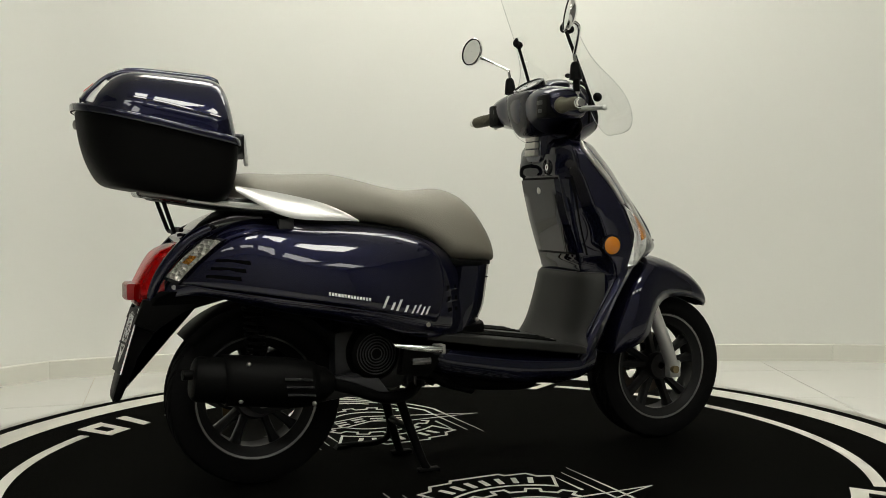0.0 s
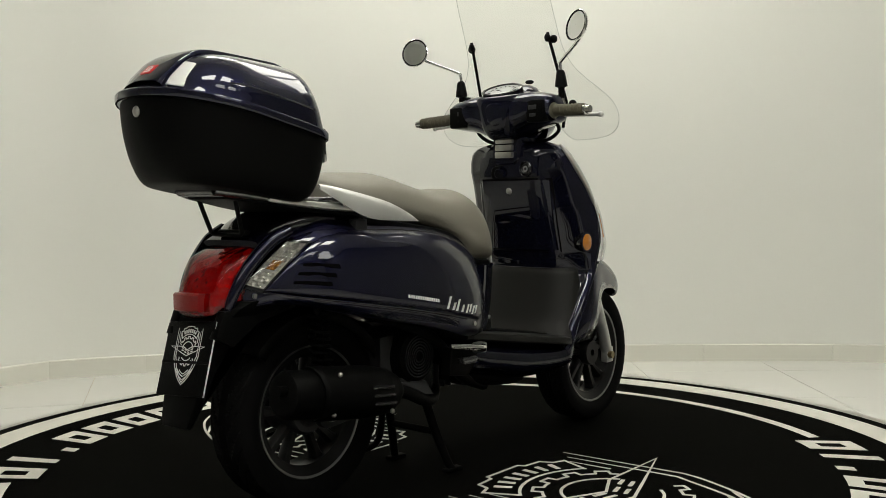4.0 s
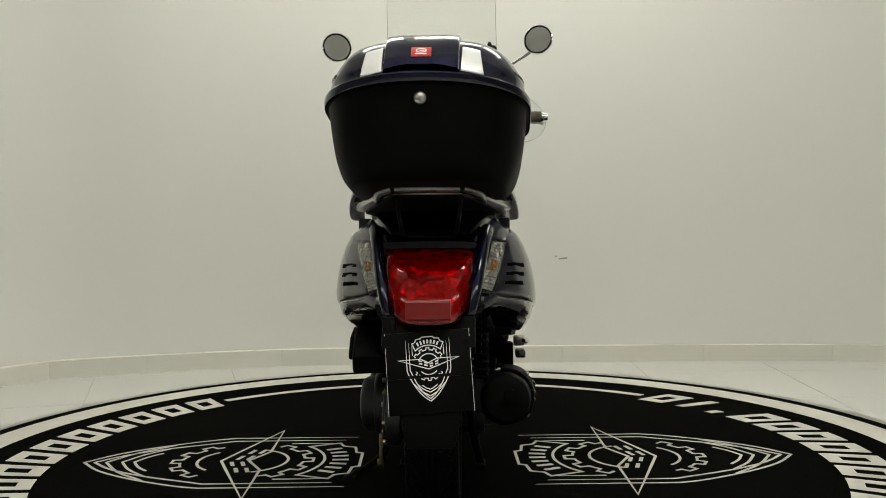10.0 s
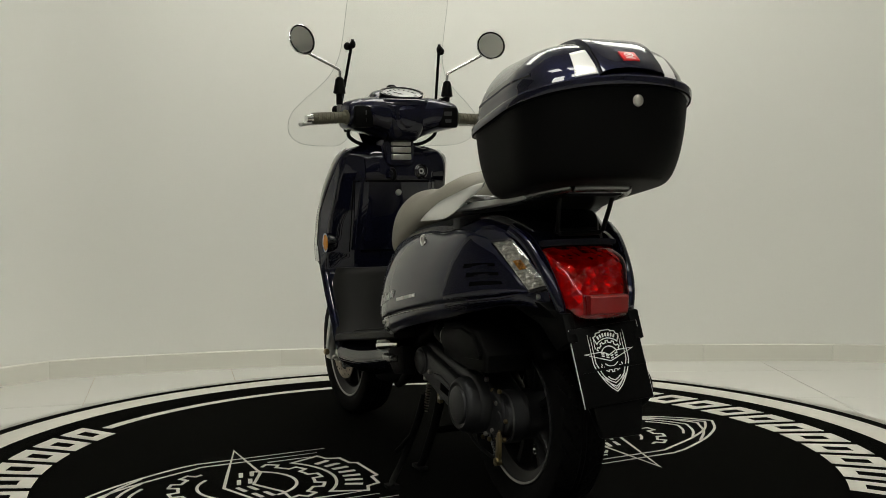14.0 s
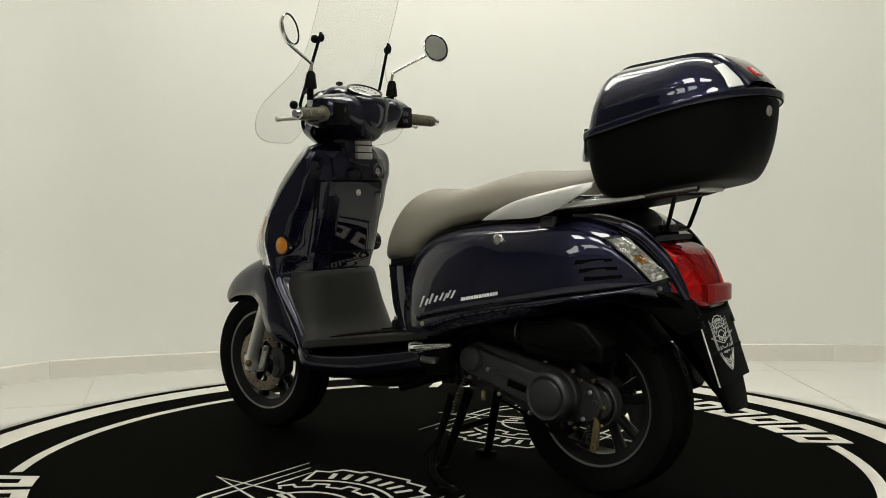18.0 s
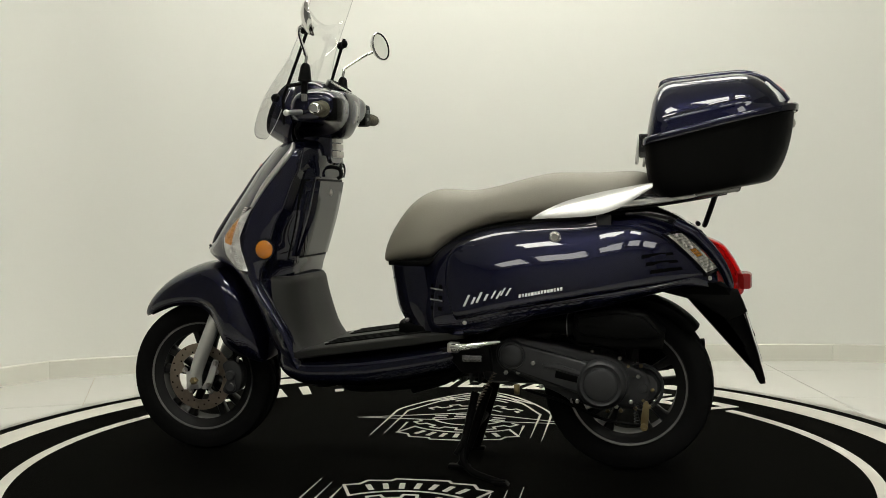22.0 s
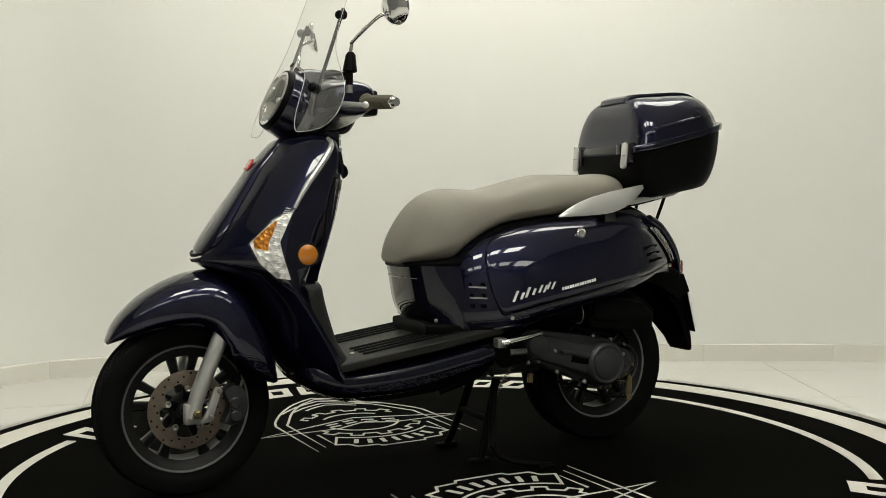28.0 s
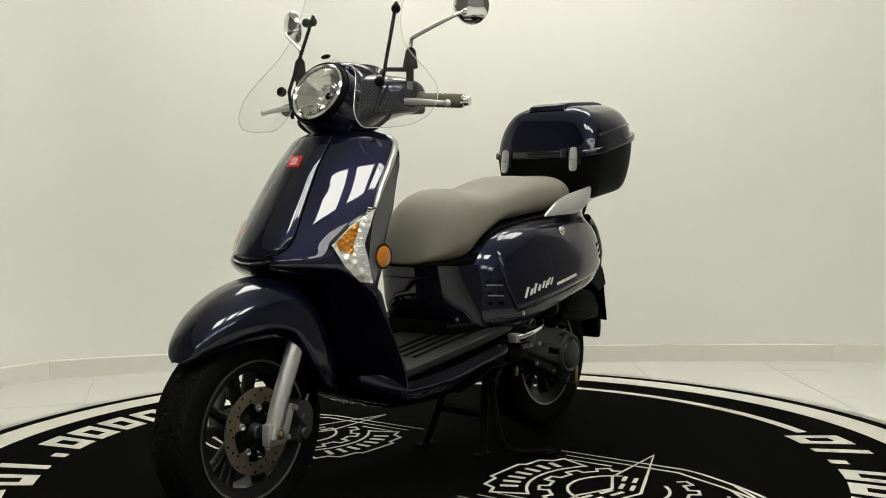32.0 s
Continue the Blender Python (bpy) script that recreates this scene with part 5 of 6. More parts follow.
for y in (CY + 0.142, CY - 0.142):
    latch = sub("case_latch", case)
    bm = prism(round_path([(-0.012, -0.036), (0.012, -0.036), (0.014, 0.0), (0.011, 0.036), (-0.011, 0.036), (-0.014, 0.0)], 5), -0.004, 0.004, 0.002)
    bm.transform(Matrix.Translation((-0.599, y, 0.903)) @ Matrix.Rotation(radians(-6), 4, 'Y') @ Matrix.Rotation(radians(90), 4, "Z"))
    part("latch_plate", bm, SILVER, latch, "silver case latch")
    part("latch_line", block(-0.5955, -0.5942, y - 0.011, y + 0.011, 0.902, 0.9035), GLOSSB, latch)
    part("latch_seat", block(-0.627, -0.6025, y - 0.024, y + 0.024, 0.880, 0.944, 0.004), GLOSSB, latch)
part("hinge_band", block(-0.622, -0.606, -0.115, 0.105, 0.914, 0.934, 0.003), GLOSSB, case)
for y in (0.10, -0.135):
    part("hinge_knuckle", block(-0.622, -0.604, y - 0.016, y + 0.012, 0.908, 0.940, 0.003), GLOSSB, case)

# ---- handlebar, lamp, mirrors, screen ----
bar = sub("handlebar")
rows = [(-0.198, 0.330, 0.026, 1.022, 1.062), (-0.190, 0.332, 0.056, 1.004, 1.082), (-0.160, 0.336, 0.072, 0.996, 1.094), (-0.11, 0.342, 0.084, 0.986, 1.102), (-0.06, 0.350, 0.090, 0.968, 1.106), (0.0, 0.352, 0.098, 0.955, 1.110)]
rows = rows + [(-r[0], *r[1:]) for r in rows[-2::-1]]
rings = []
for y, xc, hx, lo, hi in smooth_rows(rows, 4):
    rings.append([(xc + a - 0.12 * (b - 1.03), y, b) for a, b in oval(hx, lo, hi, 2.5, 36)])
part("cowl", front(loft(rings)), NAVY, bar, "glossy navy handlebar cowl")
rings = []
for z, xr, hw in smooth_rows([(0.958, 0.292, 0.040), (0.968, 0.278, 0.052), (0.995, 0.264, 0.066), (1.035, 0.256, 0.080), (1.072, 0.257, 0.090), (1.092, 0.266, 0.088), (1.098, 0.285, 0.078)], 3):
    rings.append([(xr + 0.05 * (1 - math.copysign(abs(c) ** 0.55, c)), hw * math.copysign(abs(q) ** 0.45, q), z) for c, q in ((math.cos(g), math.sin(g)) for g in np.linspace(0, 2 * math.pi, 33)[:-1])])
part("rear_panel", front(loft(rings)), NAVY_DIM, bar, "glossy navy panel facing the rider")
part("lamp_shell", front(body_x([(0.34, 0.082, 0.953, 1.118, 2.4), (0.38, 0.094, 0.952, 1.132, 2.3), (0.41, 0.097, 0.953, 1.136, 2.2), (0.424, 0.094, 0.956, 1.132, 2.1)])), NAVY, bar)
part("top_hood", front(body_x([(0.430, 0.05, 1.09, 1.128, 2.4), (0.40, 0.075, 1.08, 1.136, 2.4), (0.36, 0.080, 1.08, 1.132, 2.4), (0.335, 0.075, 1.078, 1.118, 2.4)])), NAVY, bar)
LM = STEER @ Matrix.Translation((0.482, 0.006, 1.048)) @ Matrix.Rotation(radians(-24), 4, "Y") @ Matrix.Rotation(radians(-90), 4, "Z") @ Matrix.Diagonal((1.08, 1.0, 1.05, 1))


def lampbody(profile, count=48):
    bm = turned(profile, count)
    bm.transform(LM)
    return bm


part("lamp_ring", lampbody([(0.0752, -0.004), (0.0815, -0.004), (0.0820, 0.005), (0.0805, 0.010), (0.0775, 0.012), (0.0752, 0.010)]), BLACKP, bar, "black headlamp surround")
part("lamp_collar", lampbody([(0.069, -0.07), (0.092, -0.07), (0.0845, -0.0045), (0.069, -0.0045)]), NAVY, bar, "glossy navy lamp collar")
part("chrome_ring", lampbody([(0.0667, -0.01), (0.0742, -0.01), (0.0752, 0.012), (0.0709, 0.016), (0.0667, 0.012)]), CHROME, bar, "chrome headlamp ring")
part("lamp_reflector", lampbody([(0.0694, 0.006), (0.0564, -0.010), (0.0521, -0.006), (0.0369, -0.024), (0.0315, -0.020), (0.0152, -0.034), (0.0005, -0.036), (0.0005, -0.050), (0.0542, -0.034), (0.0738, -0.006)], 11), LAMPM, bar, "bright faceted headlamp reflector", smooth=False)
part("lamp_glass", lampbody([(0.0005, 0.030), (0.0236, 0.0285), (0.0473, 0.023), (0.0624, 0.015), (0.0688, 0.008), (0.0667, 0.006), (0.0602, 0.012), (0.0462, 0.020), (0.0236, 0.0255), (0.0005, 0.027)]), CLEARL, bar, "clear domed headlamp glass")
bm = ball((0, -0.006, 0), 0.011)
bm.transform(LM)
part("lamp_bulb", bm, SILVER, bar)
# dial
DM = STEER @ Matrix.Translation((0.306, 0, 1.110)) @ Matrix.Rotation(radians(-34), 4, "Y")
bm = turned([(0.0005, -0.004), (0.060, -0.004), (0.062, 0.004), (0.0005, 0.004)], 40)
bm.transform(DM @ Matrix.Diagonal((0.56, 1.12, 1, 1)) @ Matrix.Rotation(radians(90), 4, "X"))
part("dial_face", bm, DIAL, bar, "pale instrument dial")
bm = turned([(0.060, -0.008), (0.068, -0.008), (0.068, 0.008), (0.060, 0.010)], 40)
bm.transform(DM @ Matrix.Diagonal((0.56, 1.12, 1, 1)) @ Matrix.Rotation(radians(90), 4, "X"))
part("dial_bezel", bm, GLOSSB, bar)
bm = bmesh.new()
for k in range(11):
    a = radians(200 - 22 * k)
    ribbon([(0.040 * math.cos(a), 0.040 * math.sin(a) * 0.9), (0.052 * math.cos(a), 0.052 * math.sin(a) * 0.9)], 0.003, 0, 0.0008, bm)
ribbon([(0.0, -0.008), (0.030, 0.014)], 0.003, 0.001, 0.002, bm)
bm.transform(DM @ Matrix(((0, 0.62, 0, -0.002), (1, 0, 0, 0), (0, 0, 1, 0.0042), (0, 0, 0, 1))))
part("dial_marks", bm, BLACKP, bar, smooth=False)
# neck
nk = sub("steering_neck")
part("neck_column", body_x([(0.432, 0.040, 0.905, 0.985, 4), (0.40, 0.055, 0.885, 0.985, 5), (0.34, 0.055, 0.875, 0.985, 5), (0.318, 0.048, 0.885, 0.975, 5)]), NAVY, nk)
for k in range(3):
    z = 0.902 + 0.0225 * k
    part("neck_rib", block(0.303 + 0.0015 * k, 0.330, -0.034, 0.032, z, z + 0.0185, 0.003), STEEL, nk, "ribbed grey neck plate")

for sg in (1, -1):
    gr = sub("grip")
    a, b = Vector((0.300, 0.190 * sg, 1.036)), Vector((0.280, 0.316 * sg, 1.029))
    bm = tube([a, a.lerp(b, 0.06), a.lerp(b, 0.10), a.lerp(b, 0.5), a.lerp(b, 0.97), b], [0.022, 0.024, 0.0175, 0.0170, 0.0175, 0.0160], 20, 1)
    part("grip_rubber", front(bm), GRIPM, gr, "olive brown rubber grip")
    for k in range(7):
        m = a.lerp(b, 0.2 + 0.11 * k)
        d = (b - a).normalized()
        part("grip_ring", front(tube([m + Vector((math.cos(q) * 0.0176, (q / 6.28 - 0.5) * 0.014 * sg, math.sin(q) * 0.0176)) for q in np.linspace(0, 6.28, 15)], 0.0016, 5, 1)), GRIPM, gr)
    e = b + (b - a).normalized() * 0.020
    part("bar_end", front(tube([b, b.lerp(e, 0.3), b.lerp(e, 0.35), e], [0.015, 0.015, 0.0125, 0.011], 20, 1)), CHROME, gr, "chrome bar end weight")
    lv = sub("brake_lever")
    part("lever_blade", front(tube([(0.352, 0.150 * sg, 1.030), (0.362, 0.19 * sg, 1.028), (0.368, 0.25 * sg, 1.024), (0.360, 0.318 * sg, 1.018)], [0.010, 0.009, 0.0075, 0.006], 10)), SILVER, lv, "silver brake lever")
    part("lever_ball", front(ball((0.359, 0.324 * sg, 1.018), 0.009)), SILVER, lv)
    part("lever_perch", front(block(0.335, 0.372, 0.128 * sg - 0.018, 0.128 * sg + 0.022, 1.015, 1.045, 0.006)), BLACKP, lv)
    sw = sub("switch_pod")
    part("switch_housing", front(block(0.257, 0.30, 0.150 * sg - 0.032, 0.150 * sg + 0.032, 1.002, 1.070, 0.008)), BLACKP, sw)
    part("switch_button", front(block(0.256, 0.264, 0.150 * sg - 0.009, 0.138 * sg + 0.009, 1.040, 1.054, 0.002)), CAST, sw)
    part("switch_button", front(block(0.256, 0.264, 0.150 * sg - 0.006, 0.138 * sg + 0.006, 1.018, 1.029, 0.002)), CAST, sw)
    part("hose", front(tube([(0.36, 0.150 * sg, 1.020), (0.39, 0.155 * sg, 0.985), (0.40, 0.11 * sg, 0.958), (0.41, 0.05 * sg, 0.955)], 0.006)), BLACKP, scooter, "black brake hose")

    mr = sub("mirror")
    c = Vector((0.270, 0.342, 1.260)) if sg > 0 else Vector((0.267, -0.308, 1.276))
    nrm = Vector((-0.94, -0.32 * sg, 0.18)).normalized()
    MM = Matrix.Translation(c) @ nrm.to_track_quat("Y", "Z").to_matrix().to_4x4()
    bm = turned([(0.0005, -0.022), (0.022, -0.019), (0.040, -0.010), (0.0475, 0.0), (0.0475, 0.005), (0.0455, 0.006), (0.0450, 0.003), (0.0005, 0.003)], 44)
    bm.transform(MM)
    part("mirror_shell", bm, CHROME, mr, "round chrome mirror housing")
    bm = turned([(0.0415, 0.0034), (0.0415, 0.0052), (0.0450, 0.0058), (0.0452, 0.0034)], 44)
    bm.transform(MM)
    part("mirror_rim", bm, BLACKP, mr, "thin black rubber rim")
    bm = turned([(0.0005, 0.0032), (0.0448, 0.0032), (0.0448, 0.0038), (0.0005, 0.0038)], 44)
    bm.transform(MM)
    part("mirror_glass", bm, MIRRORM, mr, "mirror glass")
    base_p = Vector((0.342, 0.198, 1.085)) if sg > 0 else Vector((0.362, -0.188, 1.09))
    bend = base_p + Vector((-0.008, 0.0, 0.092))
    back = c - nrm * 0.016 + Vector((0, -0.012 * sg, -0.012))
    part("mirror_stem", tube([base_p + Vector((0, 0, 0.05)), bend, bend.lerp(back, 0.10) + Vector((0.004, 0, 0.006)), bend.lerp(back, 0.8) + Vector((0.016, 0.008 * sg, 0)), back], 0.0052, 10, 4), CHROME, mr, "bent chrome mirror stem")
    part("mirror_joint", ball(back, 0.010), CHROME, mr)
    part("stem_boot", tube([base_p + Vector((0, 0, -0.01)), base_p + Vector((-0.001, 0, 0.022)), base_p + Vector((-0.002, 0, 0.026)), base_p + Vector((-0.005, 0, 0.068)), base_p + Vector((-0.006, 0, 0.076))], [0.010, 0.010, 0.020, 0.0135, 0.008], 14, 1), BLACKP, mr, "black rubber stem boot")
    part("stem_nut", tube([base_p + Vector((0, 0, -0.03)), base_p + Vector((0, 0, 0.002))], [0.009, 0.009], 6, 1), STEEL, mr)

    rd = sub("screen_bracket")
    top, low = Vector((0.344, 0.152 * sg, 1.262)), Vector((0.424, 0.170 * sg, 1.068))
    foot = Vector((0.425, 0.150 * sg, 0.995))
    part("bracket_rod", tube([top + Vector((-0.006, 0, 0.02)), low + Vector((-0.006, 0, 0)), foot], 0.0050, 10, 1), BLACKP, rd, "black screen bracket rod")
    part("rod_clamp", ball(top + Vector((-0.006, 0, 0.004)), 0.0105, scale=(1.0, 0.9, 1.25)), BLACKP, rd)
    for p, r in ((top + Vector((0.010, 0.012 * sg, 0)), 0.0125), (low + Vector((0.014, 0.008 * sg, 0)), 0.0135)):
        part("bracket_knob", ball(p, r), BLACKP, rd)
    part("bracket_arm", tube([low.lerp(top, 0.18) + Vector((-0.006, 0, 0)), base_p + Vector((0.005, 0, 0.02))], 0.0055, 8, 1), BLACKP, rd)

# windscreen: rows of height, half-width and half-width of the opening for the lamp
ROWS = [(0.955, 0.235, 0.165), (0.962, 0.290, 0.145), (0.980, 0.326, 0.125), (1.005, 0.342, 0.110), (1.035, 0.343, 0.102), (1.065, 0.328, 0.095), (1.10, 0.292, 0.085), (1.125, 0.262, 0.060), (1.14, 0.245, 0.03), (1.18, 0.208, 0.03), (1.24, 0.184, 0.03), (1.32, 0.178, 0.03), (1.40, 0.176, 0.03), (1.46, 0.168, 0.03), (1.50, 0.145, 0.03), (1.515, 0.10, 0.03)]
bm = bmesh.new()
grid = []
fine_rows = smooth_rows(ROWS, 3)
for z, w, o in fine_rows:
    ys = list(np.linspace(-w, -o, 9)) + list(np.linspace(-o, o, 7))[1:-1] + list(np.linspace(o, w, 9))
    grid.append([bm.verts.new((0.462 - 0.39 * (z - 1.03) - 0.29 * y * y, y, z)) for y in ys])
for i, (a, b) in enumerate(zip(grid, grid[1:])):
    for j in range(len(a) - 1):
        if 8 <= j < 14 and fine_rows[i][0] < 1.1395:
            continue
        bm.faces.new((a[j], a[j + 1], b[j + 1], b[j]))
bmesh.ops.delete(bm, geom=[v for v in bm.verts if not v.link_faces], context="VERTS")
ob = part("windscreen", front(bm), SCREEN, scooter, "clear curved acrylic windscreen")
ob.visible_shadow = False
rim_line = [(0.462 - 0.39 * (z - 1.03) - 0.29 * y * y, y, z) for z, y in [(r[0], -r[1]) for r in fine_rows[::-1]] + [(r[0], -r[2]) for r in fine_rows if r[0] < 1.12] + [(1.14, 0.0)] + [(r[0], r[2]) for r in fine_rows[::-1] if r[0] < 1.12] + [(r[0], r[1]) for r in fine_rows]]
part("screen_edge", front(tube(rim_line, 0.0010, 6, 1)), EDGEM, scooter, "polished edge of the windscreen")
bm = ball((0, 0, 0), 0.017, scale=(0.08, 1, 0.42))
bm.transform(STEER @ Matrix.Translation((0.430, -0.02, 1.148)) @ Matrix.Rotation(radians(-21), 4, "Y"))
part("screen_badge", bm, BLACKP, scooter, "small black oval badge on the screen")

# ---- engine, exhaust, stands ----
eng = sub("engine")


def stadium(x0, z0, r0, x1, z1, r1, n=14):
    d = Vector((x1 - x0, z1 - z0))
    a = math.atan2(d.y, d.x)
    pts = [(x0 + r0 * math.cos(t), z0 + r0 * math.sin(t)) for t in np.linspace(a + math.pi / 2, a + 3 * math.pi / 2, n)]
    pts += [(x1 + r1 * math.cos(t), z1 + r1 * math.sin(t)) for t in np.linspace(a - math.pi / 2, a + math.pi / 2, n)]
    return pts


part("belt_case", prism(stadium(-0.250, 0.340, 0.050, -0.495, 0.270, 0.076), 0.060, 0.152, 0.010, 3), CAST, eng, "dark grey cast belt housing")
part("belt_cover", prism(stadium(-0.258, 0.337, 0.038, -0.46, 0.280, 0.046), 0.145, 0.172, 0.008, 3), CAST, eng)
part("front_cap", turned([(0.0005, 0.184), (0.026, 0.184), (0.031, 0.181), (0.033, 0.177), (0.036, 0.177), (0.039, 0.166), (0.039, 0.130), (0.0005, 0.130)], 40, (-0.250, 0, 0.342)), CAST, eng)
part("clutch_cap", turned([(0.0005, 0.188), (0.036, 0.188), (0.044, 0.185), (0.047, 0.180), (0.052, 0.180), (0.056, 0.183), (0.062, 0.180), (0.068, 0.168), (0.070, 0.120), (0.0005, 0.120)], 48, (-0.496, 0, 0.268)), CAST, eng, "round cast clutch cover")
part("cover_rib", prism([(-0.335, 0.322), (-0.377, 0.322), (-0.450, 0.300), (-0.455, 0.285), (-0.376, 0.306), (-0.340, 0.309)], 0.168, 0.177, 0.003), CAST, eng)
# Black plate in place of the shaded recess in the cover.
part("cover_slot", prism([(-0.373, 0.303), (-0.452, 0.283), (-0.446, 0.268), (-0.370, 0.284)], 0.1715, 0.1735, 0.001), VOID, eng, "black plate for the shade in a cover recess")
part("cover_tab", prism([(-0.373, 0.240), (-0.385, 0.261), (-0.430, 0.255), (-0.409, 0.218)], 0.140, 0.152, 0.003), CAST, eng)
part("gear_boss", turned([(0.0005, 0.128), (0.012, 0.128), (0.016, 0.120), (0.038, 0.116), (0.046, 0.106), (0.050, 0.070), (0.0005, 0.070)], 36, (-0.608, 0, 0.254)), CAST, eng, "cast gear case boss")
part("case_rim_rib", turned([(0.056, 0.110), (0.060, 0.114), (0.064, 0.110), (0.064, 0.080), (0.056, 0.080)], 40, (-0.600, 0, 0.252)), CAST, eng)
for x, z in ((-0.567, 0.311), (-0.602, 0.314), (-0.581, 0.285), (-0.633, 0.248), (-0.607, 0.220), (-0.624, 0.202), (-0.511, 0.186), (-0.547, 0.188), (-0.587, 0.196)):
    part("gear_bolt", turned([(0.0004, 0), (0.0062, 0), (0.0062, 0.006), (0.0036, 0.008), (0.0004, 0.008)], 6, (x, 0.117, z)), GOLD, eng, "yellow zinc bolt")
part("cable_clip", block(-0.264, -0.248, 0.116, 0.128, 0.224, 0.252, 0.002), GOLD, eng, "yellow zinc cable clip")
part("gear_case", prism(stadium(-0.50, 0.27, 0.078, -0.575, 0.255, 0.055), 0.045, 0.125, 0.010, 3), CAST, eng)
part("crankcase", block(-0.36, -0.14, -0.10, 0.07, 0.24, 0.42, 0.03), CAST, eng, "dark cast crankcase")
part("cylinder", block(-0.17, -0.03, -0.07, 0.05, 0.25, 0.38, 0.02), CAST, eng)
for k in range(5):
    part("cooling_fin", block(-0.165 + 0.026 * k, -0.158 + 0.026 * k, -0.085, 0.065, 0.24, 0.39, 0.003), CAST, eng)
part("air_box", prism([(-0.428, 0.468), (-0.545, 0.478), (-0.618, 0.464), (-0.668, 0.412), (-0.662, 0.372), (-0.56, 0.366), (-0.430, 0.382), (-0.418, 0.42)], 0.060, 0.190, 0.010, 3), BLACKP, eng, "black plastic air box")
part("air_box_lid", prism([(-0.438, 0.452), (-0.545, 0.466), (-0.612, 0.453), (-0.652, 0.413), (-0.648, 0.402), (-0.56, 0.396), (-0.446, 0.406), (-0.430, 0.425)], 0.184, 0.200, 0.005), BLACKP, eng)
part("intake_hose", tube([(-0.42, 0.155, 0.425), (-0.36, 0.155, 0.432), (-0.30, 0.11, 0.42), (-0.27, 0.04, 0.40)], 0.029, 14), BLACKP, eng)
part("hose_clip", tube([(-0.405, 0.155 + 0.0315 * math.cos(q), 0.427 + 0.0315 * math.sin(q)) for q in np.linspace(0, 6.283, 20)], 0.002, 6, 1), STEEL, eng)
for x, z, y in ((-0.310, 0.322, 0.172), (-0.395, 0.337, 0.152), (-0.545, 0.335, 0.122), (-0.575, 0.215, 0.122), (-0.43, 0.217, 0.150), (-0.33, 0.255, 0.150), (-0.265, 0.292, 0.150), (-0.23, 0.290, 0.150), (-0.595, 0.285, 0.120), (-0.47, 0.352, 0.135), (-0.535, 0.200, 0.120)):
    part("engine_bolt", turned([(0.0005, 0), (0.0065, 0), (0.0065, 0.007), (0.004, 0.009), (0.0005, 0.009)], 6, (x, y, z)), STEEL, eng)
part("breather", tube([(-0.40, 0.14, 0.395), (-0.44, 0.145, 0.372), (-0.50, 0.14, 0.365), (-0.545, 0.125, 0.345)], 0.006), BLACKP, eng)
part("brake_arm", prism(round_path([(-0.609, 0.212), (-0.624, 0.212), (-0.620, 0.146), (-0.602, 0.146)], 3), 0.126, 0.133, 0.001), GOLD, eng, "yellowed steel brake arm")
part("arm_eye", turned([(0.004, 0.124), (0.010, 0.124), (0.010, 0.138), (0.004, 0.138)], 16, (-0.611, 0, 0.148)), GOLD, eng)
part("brake_cable", tube([(-0.608, 0.130, 0.150), (-0.50, 0.13, 0.165), (-0.40, 0.125, 0.205), (-0.28, 0.11, 0.235)], 0.0045), BLACKP, eng)
part("brake_spring", tube([(-0.59 + 0.007 * math.cos(k * 1.2), 0.125 + 0.007 * math.sin(k * 1.2), 0.215 - 0.0015 * k) for k in range(46)], 0.0014, 5, 1), CAST, eng)
part("fan_cowl", turned([(0.0005, -0.135), (0.050, -0.135), (0.068, -0.128), (0.078, -0.110), (0.080, -0.07), (0.0005, -0.07)], 44, (-0.245, 0, 0.352)), BLACKP, eng, "black fan cowl")
for k in range(6):
    part("fan_slot", turned([(0.014 + 0.008 * k, -0.1368), (0.017 + 0.008 * k, -0.1368), (0.017 + 0.008 * k, -0.134), (0.014 + 0.008 * k, -0.134)], 36, (-0.245, 0, 0.352)), CAST, eng)
# muffler on the right
ex = sub("exhaust")
A, B = Vector((-0.748, -0.166, 0.326)), Vector((-0.385, -0.186, 0.288))
part("muffler_can", tube([A + Vector((-0.006, 0, 0.001)), A, A.lerp(B, 0.03), A.lerp(B, 0.30), A.lerp(B, 0.75), A.lerp(B, 0.93), A.lerp(B, 1.0)], [0.044, 0.054, 0.058, 0.059, 0.056, 0.045, 0.024], 36, 1), BLACKP, ex, "matt black muffler")
rings = []
for u in np.linspace(0.20, 0.86, 12):
    m = A.lerp(B, u)
    r = 0.066 - 0.008 * max(0, u - 0.7) / 0.16
    rings.append([(m + Vector((0, -r * math.cos(q), r * math.sin(q))))[:] for q in np.linspace(radians(-78), radians(100), 18)])
ob = part("heat_shield", loft(rings, closed=False), BLACKP, ex, "black muffler heat shield")
md = ob.modifiers.new("thick", "SOLIDIFY")
md.thickness = 0.003
for k in range(3):
    m = A.lerp(B, 0.70 + 0.01 * k) + Vector((0, -0.064, 0.018 - 0.020 * k))
    part("shield_slot", block(-0.038, 0.038, -0.003, 0.004, -0.005, 0.005, 0.003, Matrix.Translation(m) @ Matrix.Rotation(radians(5.5), 4, "Y")), GLOSSB, ex)
for u, z in ((0.36, 0.05), (0.30, -0.045), (0.82, -0.045)):
    m = A.lerp(B, u) + Vector((0, -0.048, z))
    part("shield_bolt", ball(m, 0.0065, seg=8), STEEL, ex)
part("tail_pipe", tube([A + Vector((-0.002, -0.01, 0.012)), A + Vector((-0.03, -0.014, 0.014))], [0.013, 0.013], 16, 1), BLACKP, ex)
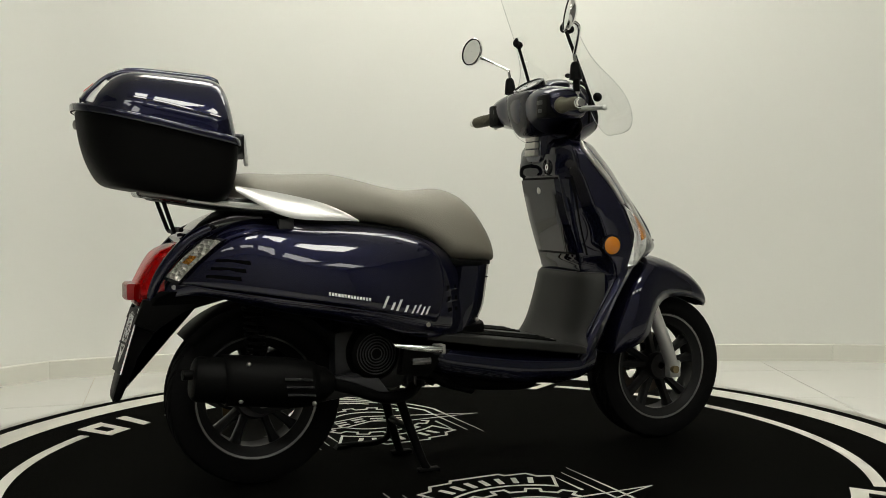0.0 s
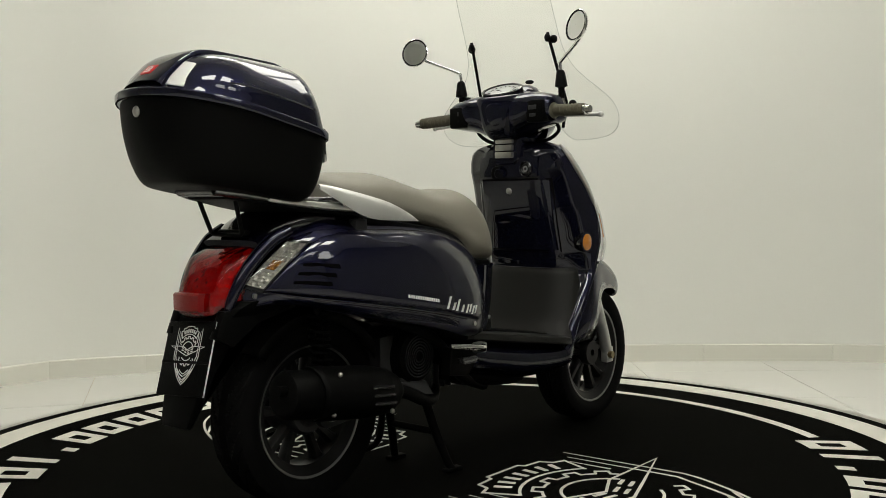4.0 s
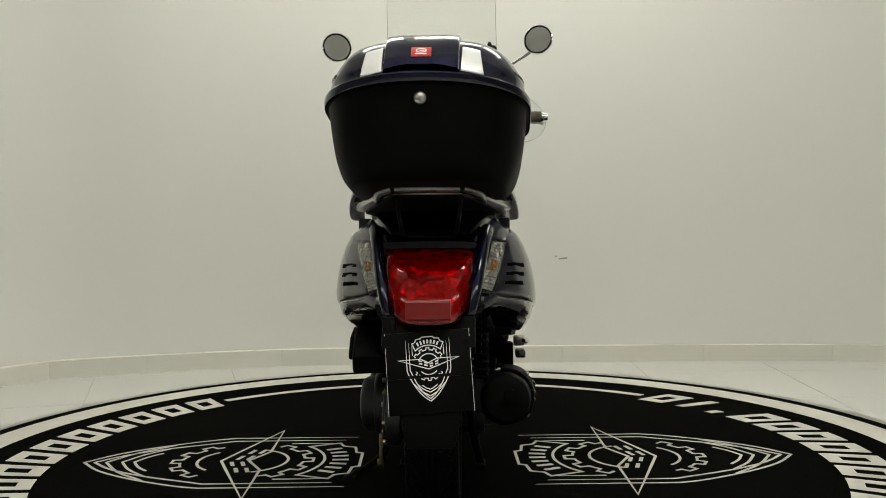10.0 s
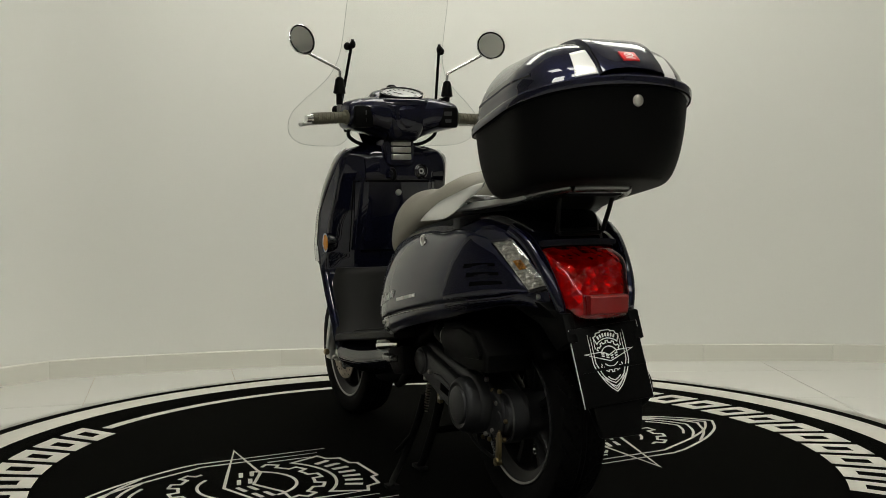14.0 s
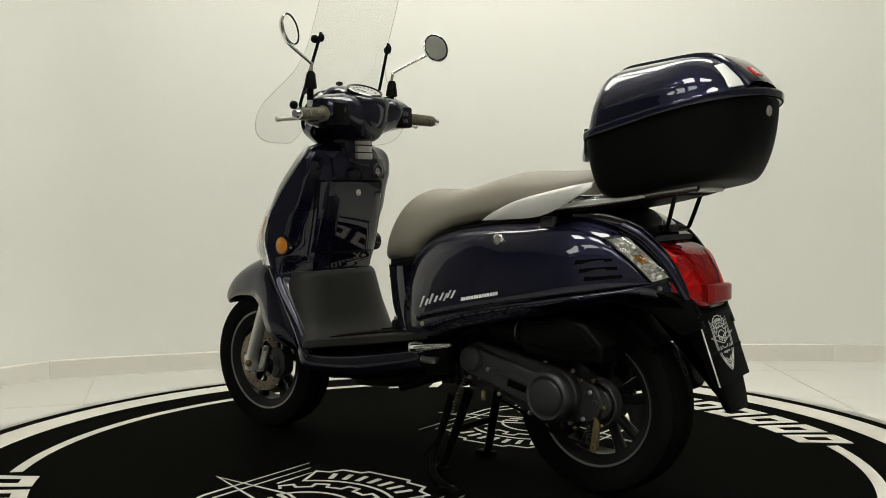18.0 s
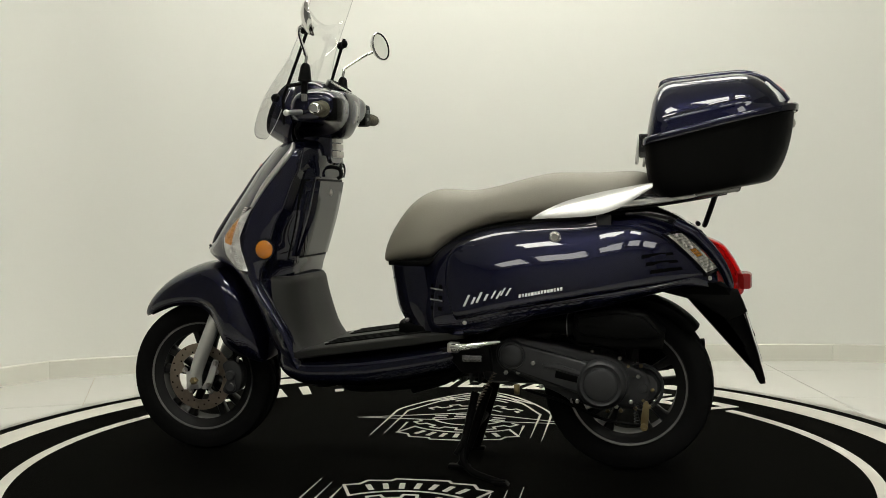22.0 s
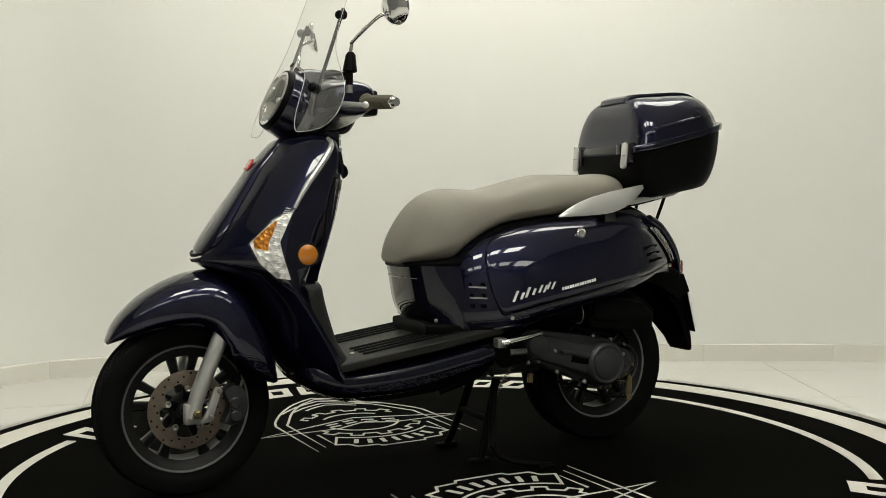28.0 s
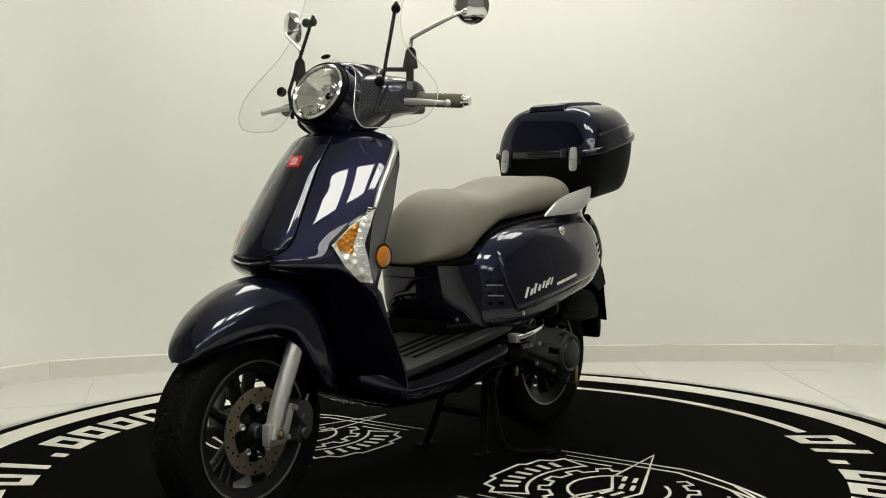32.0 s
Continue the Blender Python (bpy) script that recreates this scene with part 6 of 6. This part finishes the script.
part("exhaust_pipe", tube([B, (-0.33, -0.175, 0.270), (-0.24, -0.15, 0.235), (-0.15, -0.10, 0.225), (-0.08, -0.04, 0.25)], 0.017, 14), BLACKP, ex)
part("pipe_bracket", prism([(-0.36, 0.30), (-0.25, 0.29), (-0.22, 0.25), (-0.34, 0.26)], -0.165, -0.155, 0.003), CAST, ex)
# rear shock on either side of the wheel
for y in (-0.105,):
    sh = sub("rear_shock")
    p, q = Vector((-0.585, y, 0.52)), Vector((-0.565, y, 0.285))
    part("shock_rod", rod(p, q, 0.010), BLACKP, sh)
    part("shock_spring", tube([p.lerp(q, 0.08 + 0.7 * k / 130) + Vector((0.024 * math.cos(k * 0.45), 0.024 * math.sin(k * 0.45), 0)) for k in range(131)], 0.0045, 6, 1), BLACKP, sh, "black coil spring")
    part("shock_foot", block(q.x - 0.022, q.x + 0.022, y - 0.014, y + 0.014, q.z - 0.02, q.z + 0.065, 0.008), CAST, sh)
part("swing_arm", prism(stadium(-0.30, 0.27, 0.03, RX, RZ, 0.035), -0.12, -0.095, 0.006), CAST, scooter)
part("rear_axle_nut", turned([(0.0005, -0.018), (0.016, -0.018), (0.016, 0.0), (0.0005, 0.0)], 6, (RX, -0.118, RZ)), STEEL, scooter)
part("rear_drum", turned([(0.0005, -0.055), (0.055, -0.055), (0.062, -0.045), (0.062, 0.05), (0.0005, 0.05)], 36, (RX, 0.01, RZ)), CAST, scooter)
# centre stand and side stand
cs = sub("centre_stand")
for sg in (1, -1):
    part("stand_leg", tube([(-0.165, 0.075 * sg, 0.235), (-0.135, 0.085 * sg, 0.14), (-0.100, 0.105 * sg, 0.035), (-0.088, 0.112 * sg, 0.010)], [0.014, 0.013, 0.012, 0.012], 12), STANDM, cs, "black centre stand leg")
    part("stand_pad", block(-0.118, -0.052, 0.112 * sg - 0.014, 0.112 * sg + 0.014, 0.0015, 0.014, 0.005), STANDM, cs)
part("stand_cross", rod((-0.128, -0.09, 0.12), (-0.128, 0.09, 0.12), 0.010), STANDM, cs)
part("stand_spring", tube([Vector((-0.195, 0.125, 0.285)).lerp(Vector((-0.128, 0.112, 0.175)), k / 90) + Vector((0.006 * math.cos(k * 0.9), 0.006 * math.sin(k * 0.9), 0)) for k in range(91)], 0.0016, 5, 1), DISCM, cs, "rusty return spring")
ss = sub("side_stand")
part("stand_arm", tube([(-0.135, 0.115, 0.225), (-0.118, 0.135, 0.14), (-0.105, 0.165, 0.055), (-0.135, 0.20, 0.022), (-0.205, 0.245, 0.012), (-0.245, 0.258, 0.009)], [0.012, 0.011, 0.010, 0.009, 0.0085, 0.0065], 10), STANDM, ss, "black side stand arm")
part("stand_foot", prism([(-0.255, 0.002), (-0.215, 0.002), (-0.205, 0.010), (-0.245, 0.012)], 0.238, 0.272, 0.002), STANDM, ss)
part("stand_lug", tube([(-0.118, 0.14, 0.12), (-0.098, 0.175, 0.075), (-0.088, 0.185, 0.060)], 0.007, 8, 2), STANDM, ss)


def motions():
    """The disc and the scooter on it turn together, at a steady pace."""
    rows_disc, rows_scooter = [], []
    for k in range(33):
        a = 22.93 + 6.5475 * k
        r = radians(a)
        rows_disc.append((k, pose(0, 0, 0, 0, 0, a)))
        # the scooter stands a little off the middle of the disc
        rows_scooter.append((k, pose(0.0135 * math.sin(r), -0.0135 * math.cos(r), 0, 0, 0, a - 0.26)))
    walk(disc, rows_disc)
    walk(scooter, rows_scooter)


motions()
